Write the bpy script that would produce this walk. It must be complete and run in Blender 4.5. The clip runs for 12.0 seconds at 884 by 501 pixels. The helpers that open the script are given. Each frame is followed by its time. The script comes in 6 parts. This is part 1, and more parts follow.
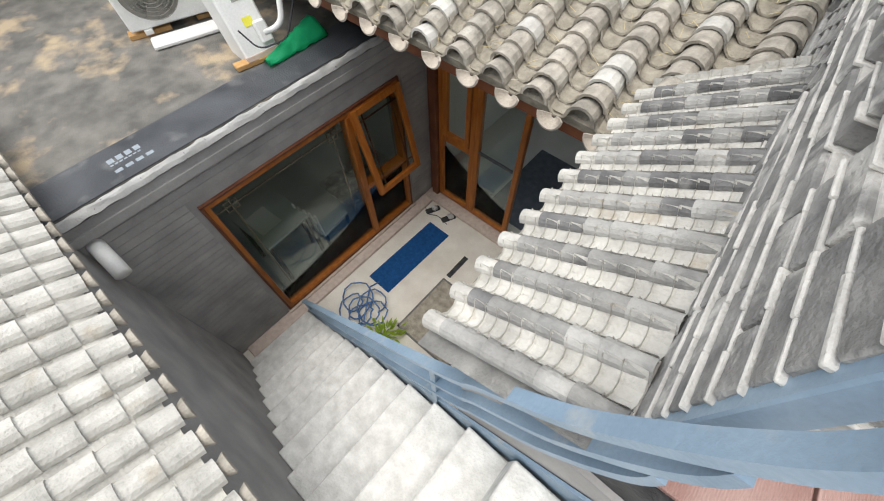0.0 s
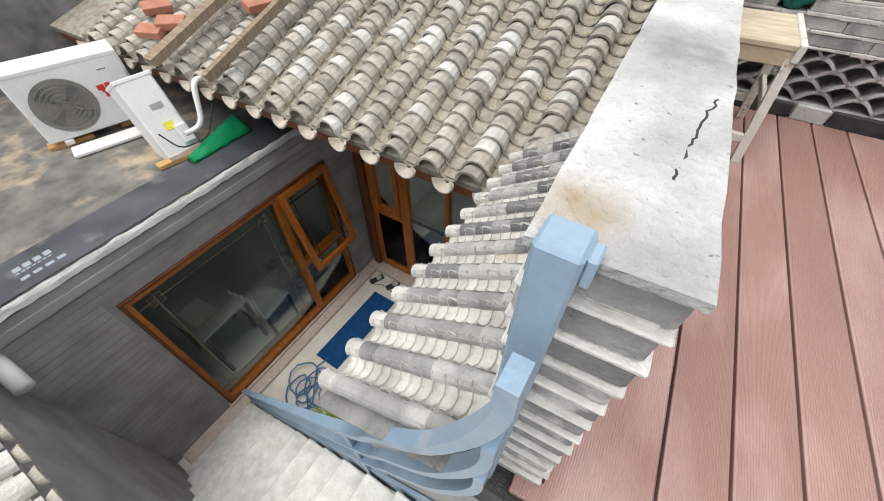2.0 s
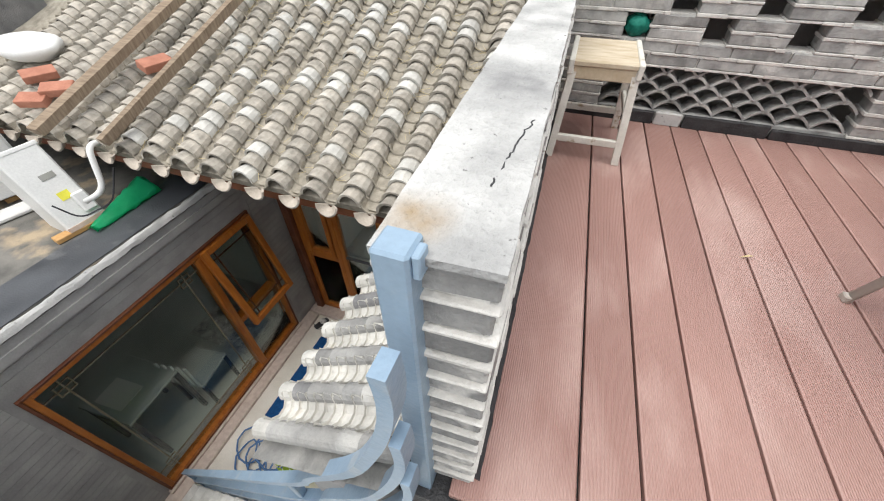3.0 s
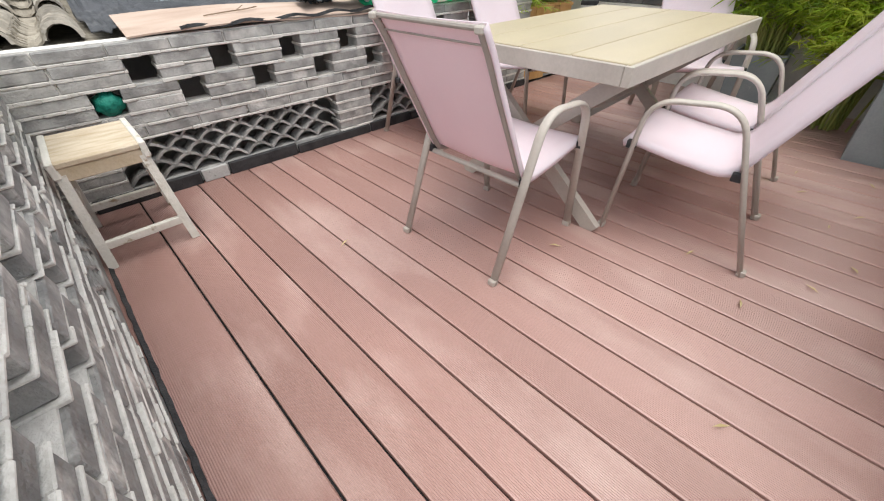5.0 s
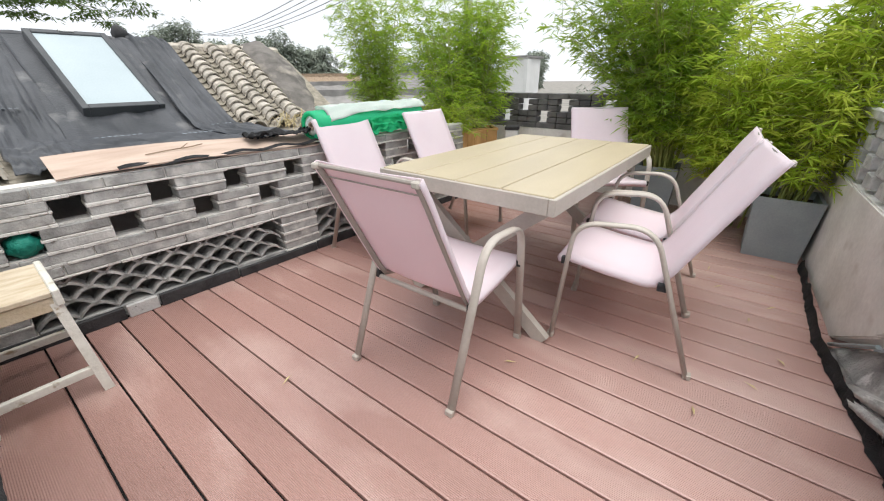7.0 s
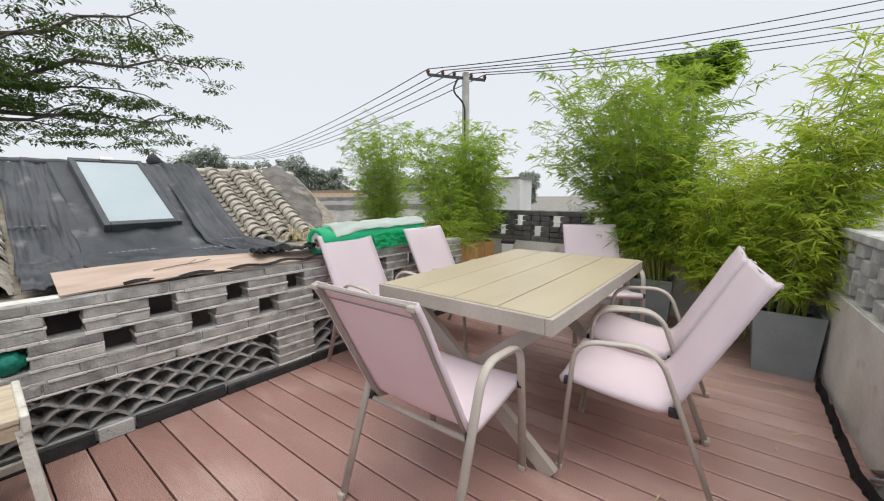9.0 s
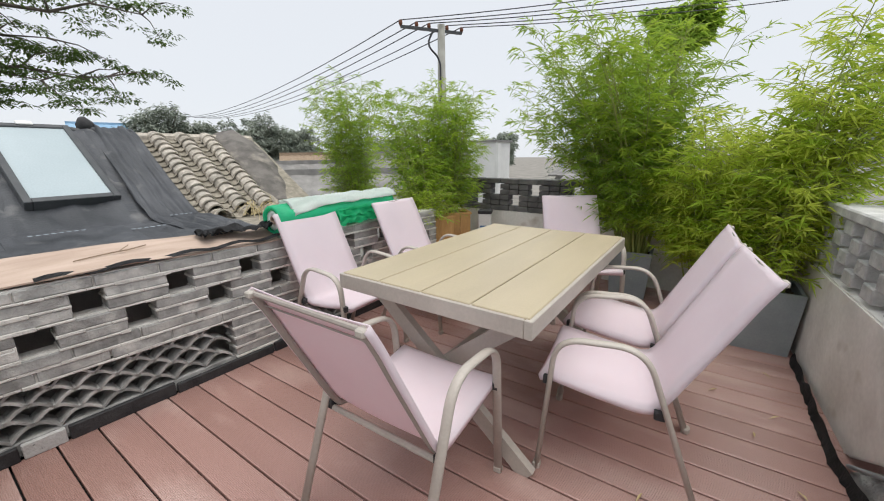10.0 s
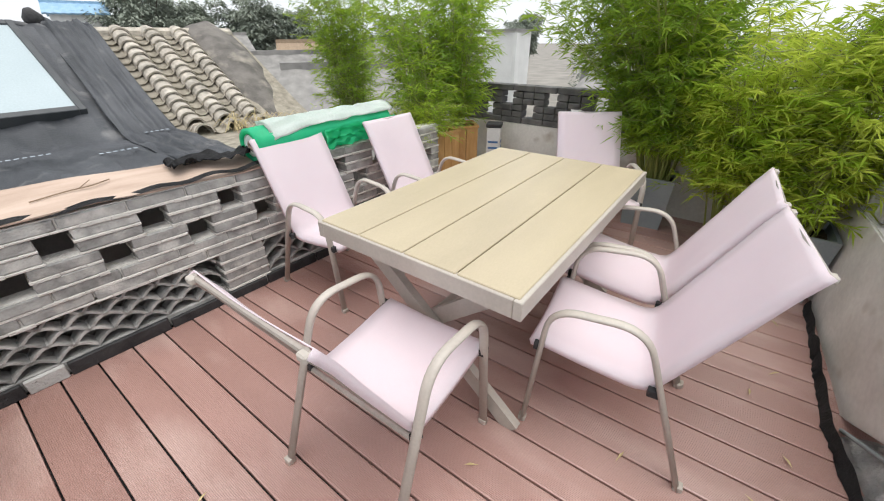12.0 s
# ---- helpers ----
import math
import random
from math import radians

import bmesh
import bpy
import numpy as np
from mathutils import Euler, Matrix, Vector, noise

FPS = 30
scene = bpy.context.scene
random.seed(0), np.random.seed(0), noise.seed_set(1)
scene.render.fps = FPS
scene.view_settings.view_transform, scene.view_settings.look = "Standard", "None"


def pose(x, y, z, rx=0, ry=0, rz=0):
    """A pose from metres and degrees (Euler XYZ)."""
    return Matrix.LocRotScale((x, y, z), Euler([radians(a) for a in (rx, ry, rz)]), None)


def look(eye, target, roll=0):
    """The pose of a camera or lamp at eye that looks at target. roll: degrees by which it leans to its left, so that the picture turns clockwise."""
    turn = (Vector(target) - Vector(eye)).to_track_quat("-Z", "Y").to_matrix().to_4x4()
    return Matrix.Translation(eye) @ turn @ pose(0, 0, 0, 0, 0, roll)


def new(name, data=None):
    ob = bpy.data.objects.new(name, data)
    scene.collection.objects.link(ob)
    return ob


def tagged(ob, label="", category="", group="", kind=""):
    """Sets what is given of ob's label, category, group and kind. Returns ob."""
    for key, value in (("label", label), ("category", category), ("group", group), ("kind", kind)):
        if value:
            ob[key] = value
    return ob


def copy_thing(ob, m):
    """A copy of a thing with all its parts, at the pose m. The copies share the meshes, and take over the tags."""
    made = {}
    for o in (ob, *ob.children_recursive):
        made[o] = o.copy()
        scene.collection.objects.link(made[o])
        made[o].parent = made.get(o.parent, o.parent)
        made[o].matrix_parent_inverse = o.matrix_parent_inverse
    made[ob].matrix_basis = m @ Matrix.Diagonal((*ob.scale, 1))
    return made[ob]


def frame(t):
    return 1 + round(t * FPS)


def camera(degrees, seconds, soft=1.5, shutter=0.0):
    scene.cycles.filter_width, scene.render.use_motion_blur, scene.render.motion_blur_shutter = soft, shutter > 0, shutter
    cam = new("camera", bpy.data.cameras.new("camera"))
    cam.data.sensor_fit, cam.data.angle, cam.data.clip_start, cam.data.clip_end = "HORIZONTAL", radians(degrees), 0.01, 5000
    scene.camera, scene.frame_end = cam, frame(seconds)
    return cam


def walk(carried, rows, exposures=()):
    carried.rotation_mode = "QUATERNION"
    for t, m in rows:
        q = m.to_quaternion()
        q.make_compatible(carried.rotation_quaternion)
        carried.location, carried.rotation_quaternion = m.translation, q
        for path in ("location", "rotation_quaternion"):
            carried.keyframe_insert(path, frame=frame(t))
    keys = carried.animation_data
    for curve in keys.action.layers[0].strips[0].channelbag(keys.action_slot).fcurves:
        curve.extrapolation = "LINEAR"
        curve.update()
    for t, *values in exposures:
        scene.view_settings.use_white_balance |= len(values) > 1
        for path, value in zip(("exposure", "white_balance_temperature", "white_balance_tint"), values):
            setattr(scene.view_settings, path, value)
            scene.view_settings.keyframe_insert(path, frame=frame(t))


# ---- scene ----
cam = camera(99.0, 12.0, soft=1.1)
PATH = [
    (0, (0.756, -2.513, 0.925), (0.064, -1.738, -0.784), -0.8),
    (0.5, (0.814, -2.486, 0.964), (0.093, -1.663, -0.709), -0.4),
    (1, (0.89, -2.475, 0.985), (0.122, -1.557, -0.617), -0.3),
    (1.5, (0.97, -2.459, 0.992), (0.21, -1.449, -0.558), -0.4),
    (2, (1.023, -2.444, 0.998), (0.317, -1.323, -0.502), -0.4),
    (2.5, (1.085, -2.455, 1.018), (0.464, -1.228, -0.435), -0.4),
    (2.7, (1.106, -2.459, 1.026), (0.524, -1.188, -0.404), -0.5),
    (4.3, (1.267, -2.459, 1.048), (1.71, -0.965, -0.206), -1.3),
    (4.5, (1.271, -2.441, 1.052), (1.951, -1.043, -0.206), -1.0),
    (5, (1.31, -2.452, 1.055), (2.33, -1.265, -0.19), -1.1),
    (5.5, (1.329, -2.432, 1.043), (2.543, -1.409, -0.175), -0.9),
    (6, (1.355, -2.427, 1.072), (2.698, -1.506, -0.089), -0.7),
    (6.5, (1.371, -2.417, 1.101), (2.77, -1.424, 0.072), -0.7),
    (7, (1.377, -2.41, 1.16), (2.754, -1.222, 0.328), -0.7),
    (7.5, (1.376, -2.371, 1.195), (2.781, -1.101, 0.551), -0.7),
    (7.7, (1.362, -2.385, 1.18), (2.793, -1.101, 0.628), -0.5),
    (9.3, (1.414, -2.419, 1.234), (2.916, -1.132, 0.939), -0.5),
    (9.5, (1.45, -2.387, 1.258), (2.963, -1.115, 0.948), -0.7),
    (10, (1.594, -2.311, 1.276), (3.132, -1.133, 0.781), -0.7),
    (10.5, (1.837, -2.303, 1.357), (3.37, -1.206, 0.689), -0.7),
    (11, (1.912, -2.28, 1.426), (3.385, -1.201, 0.612), -0.6),
    (11.5, (1.883, -2.254, 1.424), (3.284, -1.173, 0.49), -0.6),
    (12, (1.854, -2.231, 1.404), (3.199, -1.119, 0.427), -0.6),
]
walk(cam, [(t, look(eye, target, roll)) for t, eye, target, roll in PATH], [(0.0, 0.45), (1.5, 0.34), (2.5, 0.44), (5.0, 0.48), (6.5, 0.52), (7.5, 0.34), (9.5, 0.08), (10.5, 0.15), (12.0, 0.38)])

# ---------- light ----------
world = bpy.data.worlds.new("overcast_sky")
scene.world = world
world.use_nodes = True
wn, wl = world.node_tree.nodes, world.node_tree.links
sky = wn.new("ShaderNodeTexSky")
sky.sky_type, sky.sun_disc = "NISHITA", False
sky.sun_elevation, sky.sun_rotation = radians(78), radians(200)
mixsky = wn.new("ShaderNodeMix")
mixsky.data_type = "RGBA"
mixsky.inputs[0].default_value = 0.9
mixsky.inputs[7].default_value = (8.2, 8.5, 8.95, 1)
wl.new(sky.outputs[0], mixsky.inputs[6])
wl.new(mixsky.outputs[2], wn["Background"].inputs[0])
wn["Background"].inputs[1].default_value = 0.099
sun_data = bpy.data.lights.new("sun", "SUN")
sun_data.energy, sun_data.angle, sun_data.color = 2.3, radians(60), (1, 0.96, 0.9)
sun = new("sun", sun_data)
sun.matrix_world = look((-2, -6, 30), (0, 0, 0))


# ---------- materials ----------
def material(name, a, b, scale=8.0, rough=0.8, metal=0.0, bump=0.15, fine=90.0, vary=0.12, stretch=(1, 1, 1), spec=0.35, stain=None, stain_at=(0.55, 0.7), stain_scale=2.0):
    """Two colours mixed by broad noise, fine grain on top, brightness varied from piece to piece, and optional stains."""
    m = bpy.data.materials.new(name)
    m.use_nodes = True
    n, l = m.node_tree.nodes, m.node_tree.links
    out = n["Principled BSDF"]
    co = n.new("ShaderNodeTexCoord")
    mp = n.new("ShaderNodeMapping")
    info = n.new("ShaderNodeObjectInfo")
    off = n.new("ShaderNodeVectorMath")
    off.operation = "SCALE"
    off.inputs[0].default_value = (17, 31, 23)
    l.new(info.outputs["Random"], off.inputs[3])
    l.new(off.outputs[0], mp.inputs[1])
    l.new(co.outputs["Object"], mp.inputs[0])
    mp.inputs[3].default_value = stretch
    big, small = n.new("ShaderNodeTexNoise"), n.new("ShaderNodeTexNoise")
    big.inputs["Scale"].default_value, small.inputs["Scale"].default_value = scale, fine
    big.inputs["Detail"].default_value, small.inputs["Detail"].default_value = 5, 3
    l.new(mp.outputs[0], big.inputs[0]), l.new(mp.outputs[0], small.inputs[0])
    ramp = n.new("ShaderNodeValToRGB")
    ramp.color_ramp.elements[0].position, ramp.color_ramp.elements[1].position = 0.32, 0.68
    ramp.color_ramp.elements[0].color, ramp.color_ramp.elements[1].color = (*a, 1), (*b, 1)
    l.new(big.outputs[0], ramp.inputs[0])
    last = ramp.outputs[0]
    if stain:
        sn = n.new("ShaderNodeTexNoise")
        sn.inputs["Scale"].default_value, sn.inputs["Detail"].default_value = stain_scale, 7
        l.new(mp.outputs[0], sn.inputs[0])
        sr = n.new("ShaderNodeMapRange")
        sr.inputs[1].default_value, sr.inputs[2].default_value = stain_at
        l.new(sn.outputs[0], sr.inputs[0])
        sm = n.new("ShaderNodeMix")
        sm.data_type = "RGBA"
        sm.inputs[7].default_value = (*stain, 1)
        l.new(sr.outputs[0], sm.inputs[0]), l.new(last, sm.inputs[6])
        last = sm.outputs[2]
    geo = n.new("ShaderNodeNewGeometry")
    add = n.new("ShaderNodeMath")
    add.operation = "ADD"
    l.new(info.outputs["Random"], add.inputs[0]), l.new(geo.outputs["Random Per Island"], add.inputs[1])
    val = n.new("ShaderNodeMapRange")
    val.inputs[2].default_value = 2.0
    val.inputs[3].default_value, val.inputs[4].default_value = 1 - vary, 1 + vary
    l.new(add.outputs[0], val.inputs[0])
    grain = n.new("ShaderNodeMapRange")
    grain.inputs[3].default_value, grain.inputs[4].default_value = 0.88, 1.12
    l.new(small.outputs[0], grain.inputs[0])
    mul = n.new("ShaderNodeMath")
    mul.operation = "MULTIPLY"
    l.new(val.outputs[0], mul.inputs[0]), l.new(grain.outputs[0], mul.inputs[1])
    tint = n.new("ShaderNodeVectorMath")
    tint.operation = "SCALE"
    l.new(last, tint.inputs[0]), l.new(mul.outputs[0], tint.inputs[3])
    l.new(tint.outputs[0], out.inputs["Base Color"])
    out.inputs["Roughness"].default_value, out.inputs["Metallic"].default_value = rough, metal
    out.inputs["Specular IOR Level"].default_value = spec
    if bump:
        bp = n.new("ShaderNodeBump")
        bp.inputs["Strength"].default_value, bp.inputs["Distance"].default_value = bump, 0.01
        both = n.new("ShaderNodeMath")
        both.operation = "ADD"
        l.new(big.outputs[0], both.inputs[0]), l.new(small.outputs[0], both.inputs[1])
        l.new(both.outputs[0], bp.inputs["Height"]), l.new(bp.outputs[0], out.inputs["Normal"])
    return m


def glass(name, tint=(0.9, 0.95, 0.93), rough=0.02):
    m = bpy.data.materials.new(name)
    m.use_nodes = True
    n, l = m.node_tree.nodes, m.node_tree.links
    clear, shine, mixer, fres = n.new("ShaderNodeBsdfTransparent"), n.new("ShaderNodeBsdfGlossy"), n.new("ShaderNodeMixShader"), n.new("ShaderNodeFresnel")
    clear.inputs[0].default_value = (*tint, 1)
    shine.inputs["Roughness"].default_value = rough
    fres.inputs[0].default_value = 1.2
    l.new(fres.outputs[0], mixer.inputs[0]), l.new(clear.outputs[0], mixer.inputs[1]), l.new(shine.outputs[0], mixer.inputs[2])
    l.new(mixer.outputs[0], n["Material Output"].inputs[0])
    return m


M_BRICK = material("grey_brick", (0.23, 0.228, 0.22), (0.47, 0.465, 0.447), 11, 0.9, bump=0.5, vary=0.28, stain=(0.58, 0.565, 0.535), stain_at=(0.56, 0.74), stain_scale=9)
M_BRICKPALE = material("lime_smeared_grey_brick", (0.2, 0.2, 0.197), (0.37, 0.365, 0.352), 12, 0.92, bump=0.7, vary=0.3, stain=(0.62, 0.605, 0.575), stain_at=(0.56, 0.66), stain_scale=8)
M_BLOCK = material("pale_grey_block", (0.36, 0.365, 0.355), (0.58, 0.58, 0.56), 10, 0.92, bump=0.6, vary=0.25, stain=(0.2, 0.2, 0.195), stain_at=(0.62, 0.74), stain_scale=9)
M_DARKBRICK = material("dark_grey_brick", (0.10, 0.10, 0.10), (0.19, 0.185, 0.18), 7, 0.9, bump=0.5, vary=0.25)
M_MORTAR = material("pale_mortar", (0.52, 0.505, 0.475), (0.72, 0.7, 0.66), 14, 0.95, bump=0.6, vary=0.12)
M_GREYWALL = material("grey_brick_tile_wall", (0.26, 0.255, 0.25), (0.4, 0.39, 0.378), 3, 0.85, bump=0.3, vary=0.12)
M_CEMENT = material("cement_cap", (0.33, 0.33, 0.325), (0.52, 0.515, 0.5), 4, 0.9, bump=0.5, vary=0.06, stain=(0.13, 0.13, 0.13), stain_at=(0.67, 0.72), stain_scale=34)
M_CAP = material("spotted_cement_cap", (0.34, 0.34, 0.335), (0.6, 0.595, 0.58), 7, 0.9, bump=0.8, vary=0.06, stain=(0.14, 0.135, 0.13), stain_at=(0.67, 0.72), stain_scale=46)
M_CONCRETE = material("weathered_concrete", (0.62, 0.605, 0.565), (0.8, 0.785, 0.745), 3.5, 0.88, bump=0.12, fine=40, vary=0.05, stain=(0.42, 0.37, 0.3), stain_at=(0.6, 0.78), stain_scale=5)
M_RUBBLE = material("rough_grey_render", (0.24, 0.24, 0.232), (0.6, 0.59, 0.565), 9, 0.92, bump=0.9, vary=0.08, stain=(0.74, 0.73, 0.71), stain_at=(0.58, 0.68), stain_scale=13)
M_TILE = material("grey_clay_tile", (0.27, 0.25, 0.215), (0.52, 0.475, 0.41), 14, 0.9, bump=0.5, vary=0.3, stain=(0.55, 0.52, 0.46), stain_at=(0.56, 0.75), stain_scale=9)
M_TILEPALE = material("pale_limed_tile", (0.23, 0.23, 0.225), (0.5, 0.49, 0.465), 7, 0.9, bump=0.5, vary=0.42, stain=(0.12, 0.12, 0.125), stain_at=(0.62, 0.72), stain_scale=5)
M_TILEWHITE = material("cream_limed_tile", (0.42, 0.41, 0.38), (0.66, 0.645, 0.6), 9, 0.9, bump=0.5, vary=0.12, stain=(0.42, 0.36, 0.28), stain_at=(0.6, 0.76), stain_scale=7)
M_PAN = material("earth_filled_pan_tile", (0.26, 0.235, 0.19), (0.44, 0.4, 0.33), 16, 0.95, bump=0.8, vary=0.2)
M_DISC = material("eave_disc_clay", (0.38, 0.335, 0.28), (0.54, 0.48, 0.41), 18, 0.9, bump=0.5, vary=0.15)
M_BITUMEN = material("bitumen_sheet", (0.04, 0.044, 0.05), (0.085, 0.09, 0.1), 3, 0.5, bump=0.5, vary=0.05, stain=(0.2, 0.2, 0.2), stain_at=(0.6, 0.8), stain_scale=5)
M_FLATROOF = material("stained_flat_roof", (0.1, 0.097, 0.09), (0.2, 0.19, 0.172), 6, 0.9, bump=0.6, vary=0.05, stain=(0.4, 0.32, 0.22), stain_at=(0.53, 0.66), stain_scale=3.2)
M_TARP = material("dusty_brown_tarpaulin", (0.1, 0.093, 0.085), (0.2, 0.185, 0.17), 7, 0.8, bump=0.7, vary=0.05, stain=(0.32, 0.29, 0.25), stain_at=(0.55, 0.72), stain_scale=6)
M_BLACK = material("black_membrane", (0.02, 0.02, 0.022), (0.05, 0.05, 0.052), 12, 0.6, bump=0.6, vary=0.1)
M_WOOD = material("varnished_orange_wood", (0.3, 0.085, 0.013), (0.44, 0.15, 0.024), 5, 0.35, bump=0.15, vary=0.1, stretch=(6, 6, 1))
M_DARKWOOD = material("dark_red_wood", (0.1, 0.03, 0.015), (0.17, 0.06, 0.025), 6, 0.5, vary=0.1)
M_BLUE = material("blue_painted_steel", (0.21, 0.3, 0.4), (0.29, 0.39, 0.49), 4, 0.38, bump=0.15, vary=0.05, stain=(0.36, 0.41, 0.45), stain_at=(0.6, 0.72), stain_scale=10)
M_STAIR = material("pale_stone_step", (0.55, 0.54, 0.51), (0.74, 0.73, 0.7), 14, 0.9, bump=0.5, vary=0.06)
M_YARD = material("beige_yard_paving", (0.62, 0.575, 0.5), (0.77, 0.73, 0.66), 3, 0.85, bump=0.2, vary=0.05)
M_PINKSTONE = material("pink_stone_curb", (0.52, 0.42, 0.36), (0.64, 0.54, 0.47), 20, 0.7, vary=0.05)
M_MAT = material("blue_door_mat", (0.004, 0.05, 0.17), (0.008, 0.08, 0.24), 30, 0.9, bump=0.4, vary=0.05)
M_HOSE = material("blue_hose", (0.06, 0.14, 0.3), (0.1, 0.2, 0.4), 10, 0.5, vary=0.05)
M_WHITE = material("white_enamel", (0.72, 0.72, 0.7), (0.82, 0.82, 0.8), 3, 0.45, bump=0.05, vary=0.04)
M_GREYMETAL = material("dark_fan_grille", (0.2, 0.19, 0.17), (0.28, 0.27, 0.24), 8, 0.5, vary=0.05)
M_RED = material("red_sticker", (0.6, 0.03, 0.03), (0.7, 0.06, 0.05), 8, 0.5, vary=0.05)
M_YELLOW = material("yellow_label", (0.7, 0.65, 0.05), (0.8, 0.75, 0.1), 8, 0.5, vary=0.05)
M_GREEN = material("green_plastic_sheet", (0.02, 0.52, 0.25), (0.06, 0.68, 0.37), 6, 0.35, bump=0.3, vary=0.05)
M_SHEET = material("milky_plastic_sheet", (0.8, 0.86, 0.83), (0.9, 0.93, 0.91), 6, 0.35, bump=0.3, vary=0.04)
M_DECK = material("red_brown_composite_deck", (0.327, 0.19, 0.163), (0.434, 0.262, 0.228), 1.6, 0.33, bump=0.0, vary=0.09, fine=220, stretch=(1, 0.4, 1), stain=(0.55, 0.385, 0.345), stain_at=(0.52, 0.74), stain_scale=3.4, spec=0.65)
M_SLATETILE = material("slate_grey_tile", (0.12, 0.12, 0.122), (0.25, 0.247, 0.245), 9, 0.85, bump=0.5, vary=0.3, stain=(0.45, 0.44, 0.42), stain_at=(0.6, 0.75), stain_scale=10)
# Champagne frame paint with shadow-side shade put in its colour; hems share it.
M_RAILSHADE = material("shaded_champagne_rail", (0.3, 0.265, 0.235), (0.37, 0.33, 0.295), 6, 0.45, bump=0.05, vary=0.04, spec=0.5)
M_FRAME = material("champagne_painted_steel", (0.4, 0.36, 0.32), (0.48, 0.44, 0.39), 6, 0.4, bump=0.05, vary=0.04, spec=0.5)
M_SLING = material("pale_pink_sling_textile", (0.83, 0.76, 0.82), (0.885, 0.82, 0.875), 3, 0.75, bump=0.25, fine=420, vary=0.02)
M_TABLE = material("beige_table_slat", (0.425, 0.36, 0.25), (0.475, 0.403, 0.28), 4, 0.42, bump=0.04, vary=0.035, fine=160, stretch=(0.5, 1.6, 1), spec=0.5)
M_PLYWOOD = material("weathered_plywood", (0.42, 0.315, 0.25), (0.55, 0.43, 0.355), 3, 0.85, vary=0.06, stretch=(1, 5, 1))
M_OLDWOOD = material("old_grey_wood", (0.22, 0.16, 0.11), (0.36, 0.28, 0.2), 8, 0.85, vary=0.2, stretch=(1, 8, 1), bump=0.4)
M_BOXWOOD = material("orange_planter_wood", (0.48, 0.27, 0.1), (0.6, 0.36, 0.15), 6, 0.7, vary=0.12, stretch=(4, 4, 1))
M_STOOLPAINT = material("chipped_cream_paint", (0.58, 0.56, 0.5), (0.72, 0.7, 0.64), 10, 0.7, bump=0.3, vary=0.05, stain=(0.35, 0.28, 0.18), stain_at=(0.62, 0.7), stain_scale=18)
M_STOOLTOP = material("worn_wood_seat", (0.46, 0.37, 0.25), (0.62, 0.54, 0.42), 8, 0.8, bump=0.3, vary=0.05, stretch=(1, 4, 1))
M_ZINC = material("grey_zinc_planter", (0.23, 0.27, 0.28), (0.33, 0.37, 0.38), 3, 0.6, bump=0.15, vary=0.06, metal=0.15, stain=(0.5, 0.52, 0.52), stain_at=(0.66, 0.78), stain_scale=9)
M_SOIL = material("dark_soil", (0.05, 0.035, 0.025), (0.1, 0.075, 0.05), 20, 0.95, bump=0.9, vary=0.1)
M_LEAF = material("bamboo_leaf", (0.15, 0.25, 0.018), (0.37, 0.48, 0.06), 1.6, 0.55, bump=0.0, vary=0.45, spec=0.3)
M_LEAFOLIVE = material("olive_bamboo_leaf", (0.08, 0.17, 0.025), (0.24, 0.37, 0.06), 1.6, 0.5, bump=0.0, vary=0.5, spec=0.4)
M_LEAFPALE = material("bright_bamboo_leaf", (0.32, 0.42, 0.04), (0.5, 0.56, 0.1), 2, 0.55, bump=0.0, vary=0.35, spec=0.3)
M_LEAFDARK = material("dark_tree_leaf", (0.035, 0.07, 0.015), (0.08, 0.13, 0.03), 1.2, 0.6, bump=0.0, vary=0.4)
# Distance haze is mixed into this paler, greyer leaf colour.
M_FARLEAF = material("haze_tinted_tree_leaf", (0.26, 0.3, 0.245), (0.38, 0.42, 0.35), 0.6, 0.8, bump=0.0, vary=0.3)
M_CANE = material("bamboo_cane", (0.2, 0.25, 0.06), (0.36, 0.38, 0.12), 8, 0.5, vary=0.2)
M_BARK = material("tree_bark", (0.07, 0.06, 0.05), (0.13, 0.11, 0.09), 6, 0.9, bump=0.5, vary=0.1)
M_POLE = material("concrete_pole", (0.28, 0.28, 0.25), (0.38, 0.38, 0.35), 3, 0.9, vary=0.03)
M_WIRE = material("black_cable", (0.03, 0.03, 0.035), (0.05, 0.05, 0.055), 5, 0.6, bump=0, vary=0.05)
M_WHITEWALL = material("white_plaster_wall", (0.66, 0.66, 0.64), (0.76, 0.76, 0.74), 2, 0.9, vary=0.04)
M_FARROOF = material("far_grey_roof", (0.2, 0.195, 0.188), (0.31, 0.3, 0.285), 3, 0.9, vary=0.15)
M_EARTH = material("town_ground", (0.2, 0.19, 0.17), (0.3, 0.28, 0.25), 0.4, 0.95, vary=0.02)
M_ROOMWALL = material("pale_room_wall", (0.72, 0.7, 0.66), (0.8, 0.78, 0.74), 2, 0.9, vary=0.03)
M_ROOMFLOOR = material("grey_room_floor", (0.42, 0.44, 0.42), (0.52, 0.54, 0.52), 2, 0.4, vary=0.03)
M_RUG = material("slate_rug", (0.07, 0.09, 0.11), (0.1, 0.12, 0.15), 12, 0.95, vary=0.03)
M_PRINT = material("pale_blue_print", (0.26, 0.3, 0.34), (0.32, 0.36, 0.4), 30, 0.8, vary=0.05)
M_SKYGLASS = material("milky_skylight_glass", (0.38, 0.45, 0.475), (0.45, 0.52, 0.545), 1.5, 0.12, bump=0, vary=0.02, spec=0.3)
M_ALU = material("dark_grey_aluminium", (0.05, 0.055, 0.06), (0.08, 0.085, 0.09), 6, 0.4, vary=0.05)
